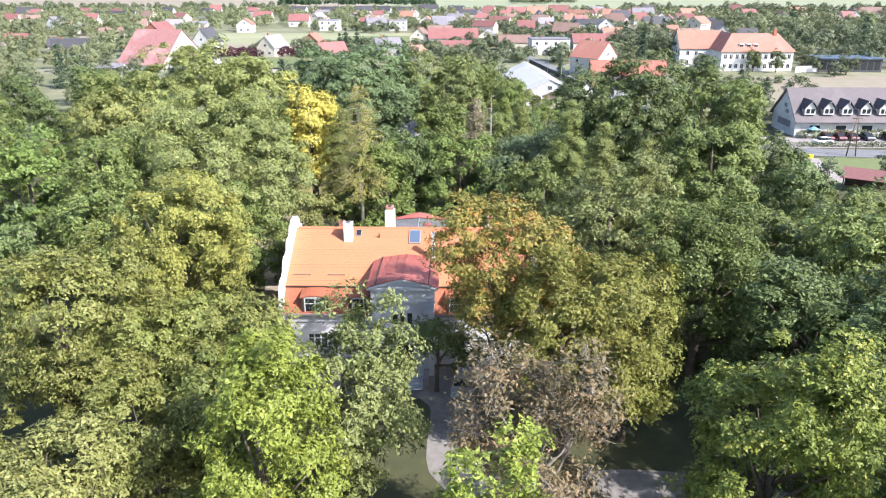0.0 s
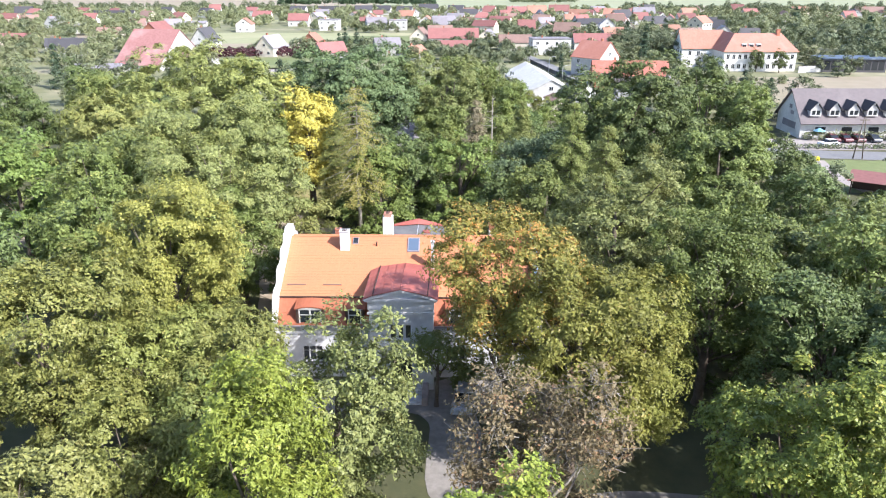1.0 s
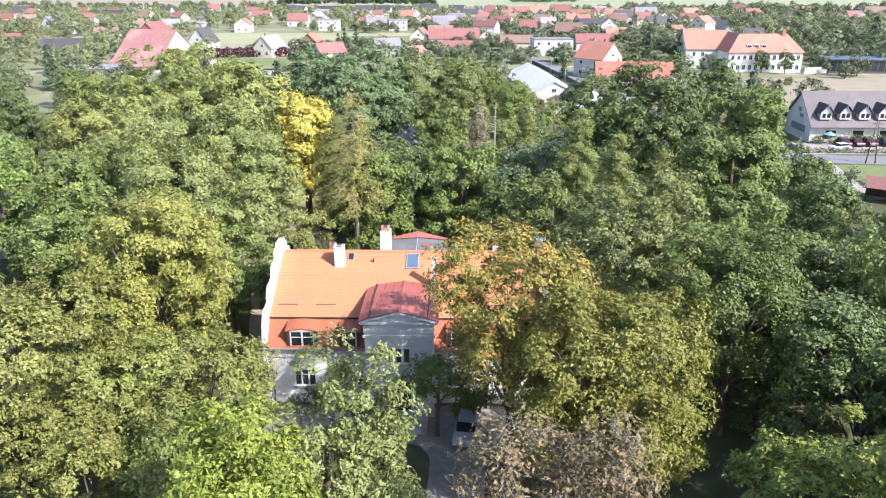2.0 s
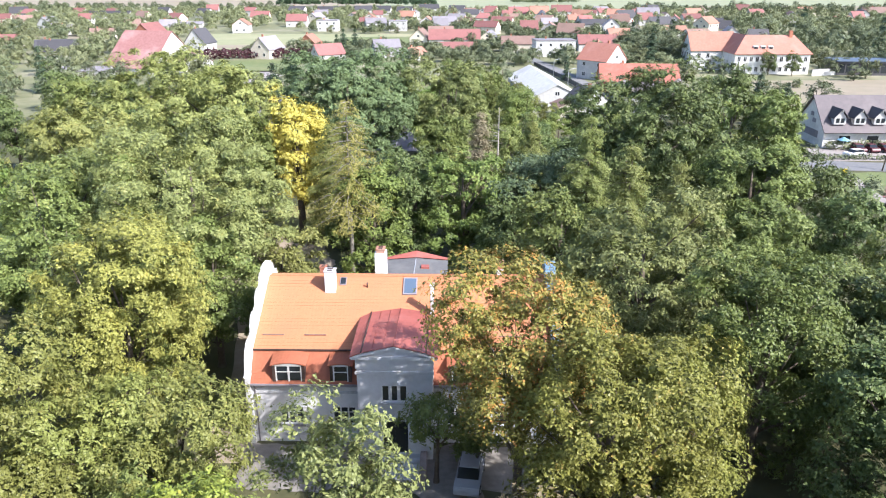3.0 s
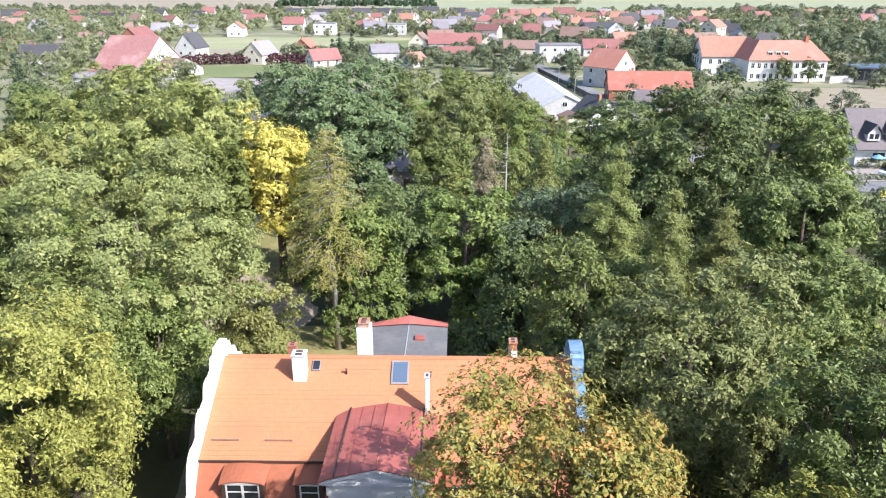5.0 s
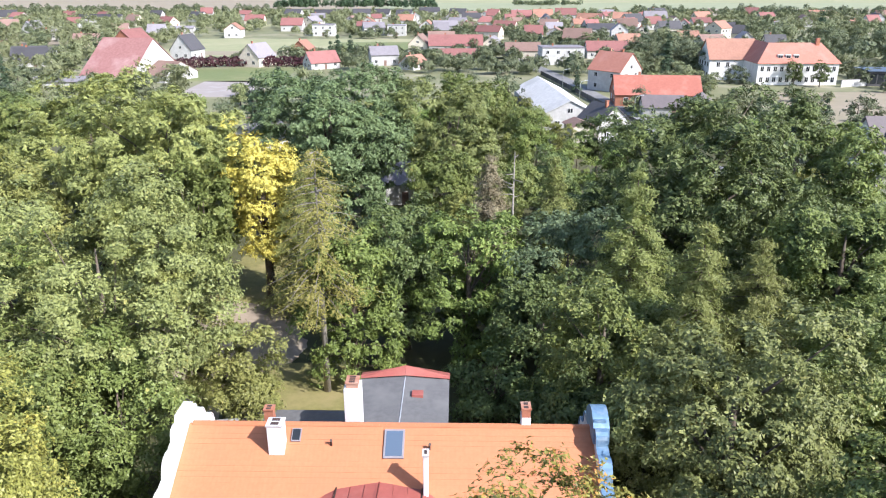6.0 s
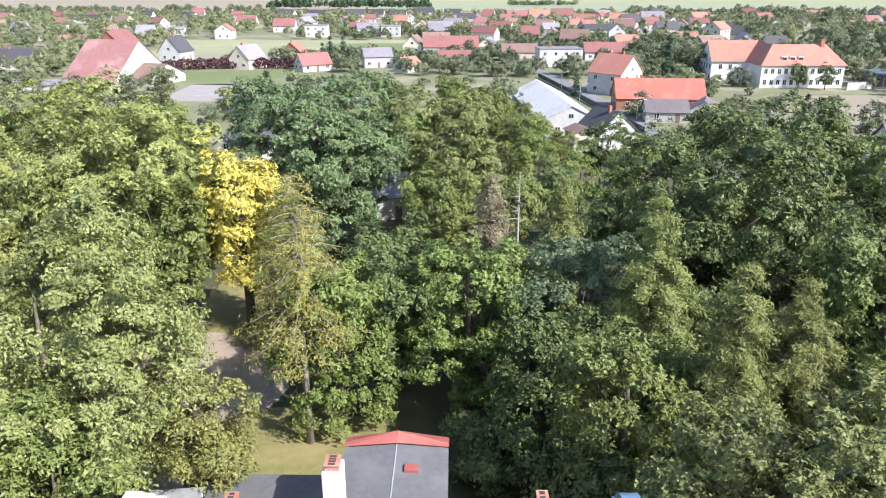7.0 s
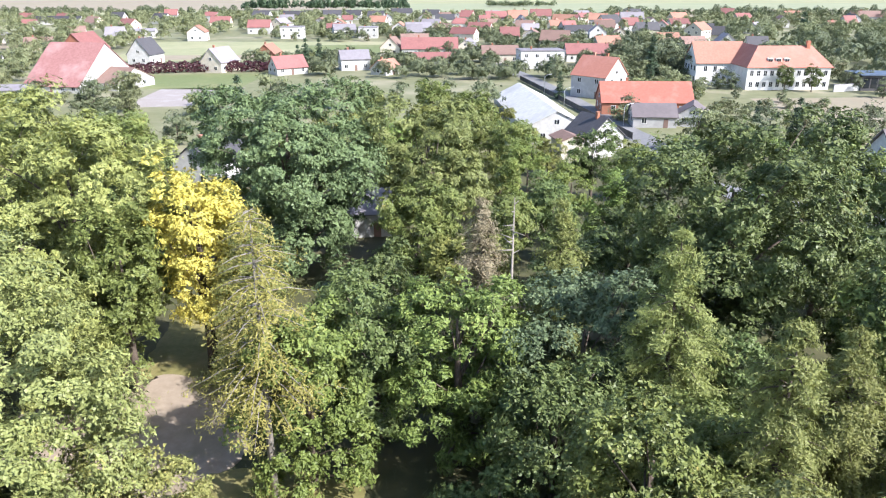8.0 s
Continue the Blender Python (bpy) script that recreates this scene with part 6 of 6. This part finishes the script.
grow_wood(park_models, [(-62, 30), (-36, 30), (-34, 110), (-24, 132), (-26, 165), (-70, 175), (-96, 150), (-80, 70)], 9.4, 0.72, 1.0, 5, (0.35, 0.25, 0.2, 0.2))
grow_wood(park_models, [(-25, 122), (12, 112), (46, 120), (44, 150), (26, 172), (-10, 182), (-30, 176)], 8.6, 0.6, 0.85, 6, (0.3, 0.35, 0.2, 0.15))
grow_wood(park_models, [(24, 62), (44, 66), (46, 100), (30, 100), (24, 90)], 8.5, 0.7, 0.9, 7, (0.4, 0.4, 0.1, 0.1))
grow_wood(park_models, [(26, 20), (48, 20), (48, 66), (32, 66)], 8.5, 0.7, 0.95, 9, (0.4, 0.4, 0.1, 0.1))
grow_wood(park_models, [(4, 98), (20, 98), (18, 112), (-8, 112), (-8, 101)], 6.5, 0.55, 0.75, 10, (0.2, 0.6, 0.1, 0.1))

HOUSE_SPOTS = [(ob.location.x, ob.location.y, 0) for ob in scene.objects if ob.parent is None and ob.name.split(".")[0] in ("house", "barn", "warehouse", "school", "inn", "shed")]
OCCUPIED += HOUSE_SPOTS
for hx, hy, _ in HOUSE_SPOTS:
    CLEAR.append([(hx - 8, hy - 9), (hx + 8, hy - 9), (hx + 8, hy + 8), (hx - 8, hy + 8)])
CLEAR += [[(-105, 286), (-46, 290), (-50, 332), (-100, 330)], [(-150, 366), (-14, 368), (-14, 470), (-150, 470)], [(92, 172), (240, 176), (250, 276), (96, 280)], [(84, 255), (128, 255), (128, 300), (84, 300)],
          [(36, 180), (50, 180), (44, 270), (28, 330), (12, 470), (30, 470), (40, 330)]]
grow_wood(village_models, [(-130, 185), (24, 185), (20, 250), (-130, 262)], 11.0, 0.8, 1.3, 15, (0.35, 0.35, 0.1, 0.08, 0.12))
grow_wood(village_models, [(-260, 200), (-130, 200), (-140, 470), (-330, 470)], 22.0, 0.9, 1.5, 16, (0.4, 0.3, 0.1, 0.05, 0.15), joined="green garden trees west of the village hall")
grow_wood(village_models, [(-90, 330), (140, 270), (150, 520), (-90, 520)], 15.0, 0.5, 1.0, 17, (0.3, 0.25, 0.1, 0.1, 0.25), joined="green trees and shrubs in the village gardens")
grow_wood(village_models, [(66, 300), (98, 300), (98, 360), (66, 350)], 7.5, 1.2, 1.6, 18, (0.3, 0.6, 0.0, 0.1, 0.0), joined="dense dark green trees beside the school")
grow_wood(village_models, [(126, 270), (260, 280), (300, 460), (150, 460)], 17.0, 1.2, 1.8, 19, (0.35, 0.4, 0.1, 0.1, 0.05), joined="tall green trees behind the school")
grow_wood(village_models, [(50, 176), (90, 174), (88, 205), (70, 214), (54, 200)], 7.0, 0.7, 1.1, 20, (0.35, 0.35, 0.1, 0.05, 0.15))
grow_wood(village_models, [(56, 250), (84, 258), (86, 300), (60, 330), (44, 320)], 8.0, 0.6, 1.0, 21, (0.4, 0.3, 0.1, 0.05, 0.15))
for sx, sy, ss in ((-49, 343, 1.15), (-45.5, 354, 1.05), (36.5, 262, 0.8)):
    stand_copy(village_models[3], sx, sy, sx * 40, ss)
for sx, sy, ss in ((72, 236, 0.9), (77, 238, 1.1), (82, 239, 0.8), (88, 241, 1.0), (95, 244, 0.9), (70, 229, 0.7), (106, 246, 0.8), (99, 240, 0.7), (46, 229, 1.2), (14, 236, 1.1), (12, 226, 1.2), (13, 246, 1.0)):
    stand_copy(village_models[4], sx, sy, sx * 40, ss)
for kind, sx, sy, ss in ((3, 74.6, 197, 1.02), (1, 77.2, 199, 0.95), (3, 82.4, 199, 0.8), (1, 90.0, 200, 1.05), (1, 49.2, 230.2, 0.76)):
    stand_copy(village_models[kind], sx, sy, sx * 40, ss)
for sx, sy, ss in ((108.5, 276.5, 0.52), (116, 274.5, 0.5)):
    stand_copy(park_models[1], sx, sy, sx * 40, ss)
for sx, sy, ss in ((50, 117, 0.95), (56, 126, 0.9), (48, 129, 1.0), (60, 116, 0.7), (75, 126, 0.5), (53, 138, 0.8), (94, 280.5, 0.7), (90, 282, 0.8), (138, 268, 1.2), (131, 262, 0.7), (98, 255, 0.5), (88, 262, 0.45), (92, 227, 0.55), (95, 229, 0.45), (98.5, 212, 0.6), (78.5, 231, 0.4), (84, 228, 0.35), (103, 214, 0.5)):
    stand_copy(village_models[1], sx, sy, sx * 40, ss)


def far_wood(outline, count, h, material, seed, label):
    """A distant wood: many ragged crowns in one mesh."""
    rng = np.random.default_rng(seed)
    xs, ys = [p[0] for p in outline], [p[1] for p in outline]
    where, facing, sizes = [], [], []
    n = 0
    while n < count:
        x, y = rng.uniform(min(xs), max(xs)), rng.uniform(min(ys), max(ys))
        if not inside(x, y, outline) or any(inside(x, y, c) for c in CLEAR):
            continue
        n += 1
        r, top = rng.uniform(2.6, 4.6), h * rng.uniform(0.65, 1.2)
        d = rng.normal(size=(84, 3))
        d /= np.linalg.norm(d, axis=1, keepdims=True)
        d[:, 2] = np.abs(d[:, 2]) * 1.3 - 0.5
        where.append(np.array([x, y, top * 0.55]) + d * np.array([r, r, top * 0.48]) * rng.uniform(0.7, 1.1, (84, 1)))
        facing.append(d + rng.normal(size=d.shape) * 0.4)
        sizes.append(rng.uniform(0.75, 1.4, 84))
    me = leaf_cloud("wood", np.concatenate(where), np.concatenate(facing), np.concatenate(sizes), 0.7, material, rng)
    tagged(new("wood", me), label, "woods", "", "stuff")


far_wood([(-330, 200), (-130, 200), (-140, 470), (-400, 470)], 330, 8, GARDEN_GREEN, 38, "green garden trees beyond the barn")
far_wood([(-90, 330), (140, 270), (150, 520), (-90, 520)], 400, 5.5, GARDEN_DARK, 39, "green garden trees between the houses")
far_wood([(126, 270), (300, 280), (340, 500), (150, 480)], 150, 10, GARDEN_DARK, 40, "dark green trees behind the school")
far_wood([(-450, 470), (330, 500), (420, 740), (-500, 740)], 900, 7.5, GARDEN_GREEN, 41, "green garden trees all through the village")
far_wood([(-520, 700), (-260, 730), (-150, 780), (-160, 800), (-520, 790)], 150, 9, GARDEN_DARK, 31, "distant dark green belt of trees")
far_wood([(-210, 880), (-20, 880), (-20, 905), (-210, 905)], 110, 12, SPRUCE, 32, "distant dark wood on the fields")
far_wood([(150, 690), (420, 640), (560, 660), (560, 720), (330, 735), (150, 730)], 190, 10, GARDEN_DARK, 33, "distant dark green trees round the farms")
far_wood([(300, 420), (520, 420), (560, 560), (330, 560)], 160, 11, GARDEN_GREEN, 34, "distant green wood beyond the school")
far_wood([(-700, 420), (-340, 430), (-360, 560), (-700, 560)], 150, 10, GARDEN_GREEN, 35, "distant green wood beyond the barn")
far_wood([(60, 985), (150, 985), (150, 1000), (60, 1000)], 40, 7, GARDEN_DARK, 36, "thin distant copse on the fields")
far_wood([(-2500, 2500), (2500, 2500), (2500, 2700), (-2500, 2700)], 500, 16, GARDEN_DARK, 37, "wooded skyline at the horizon")


def hedge(line, h, w, material, label, seed, leaf=0.22):
    rng = np.random.default_rng(seed)
    root = thing("hedge", pose(line[0][0], line[0][1], 0), label, "hedge")
    where, facing = [], []
    for (xa, ya), (xb, yb) in zip(line, line[1:]):
        n = int(math.hypot(xb - xa, yb - ya) * (h + w) * 1.3 / (leaf * leaf))
        t, a = rng.uniform(0, 1, n), rng.uniform(-0.25, math.pi + 0.25, n)
        bump = 1 + 0.1 * np.sin(t * math.hypot(xb - xa, yb - ya) * 1.3 + rng.uniform(0, 6))
        d = np.array([yb - ya, xa - xb]) / math.hypot(xb - xa, yb - ya)
        side = np.cos(a) * w / 2 * bump
        where.append(np.stack([xa + (xb - xa) * t + d[0] * side - line[0][0], ya + (yb - ya) * t + d[1] * side - line[0][1], h * (0.3 + 0.7 * np.sin(a)) * bump], 1) + rng.normal(size=(n, 3)) * 0.14)
        facing.append(np.stack([d[0] * np.cos(a), d[1] * np.cos(a), np.sin(a)], 1) + rng.normal(size=(n, 3)) * 0.5)
    part("foliage", leaf_cloud("foliage", np.concatenate(where), np.concatenate(facing), leaf * rng.uniform(0.7, 1.4, sum(map(len, where))), 0.65, material, rng), None, root)


hedge([(-110, 322), (-102, 328), (-88, 331), (-66, 331), (-50, 329)], 3.6, 4.0, PLUM, "tall plum-red hedge behind the lawn", 91, leaf=0.5)
hedge([(67, 150.5), (78, 150.2), (92, 150), (110, 150)], 0.8, 0.9, GARDEN_DARK, "low clipped shrubs along the car park", 92, leaf=0.3)
hedge([(74, 158.6), (100, 158.8)], 1.7, 1.2, GARDEN_GREEN, "green shrubs along the inn's front", 93, leaf=0.3)
hedge([(-12, 62), (-15.8, 70), (-16, 75)][1:], 2.4, 2.0, DARK_OAK, "dark green shrubs beside the manor", 94)
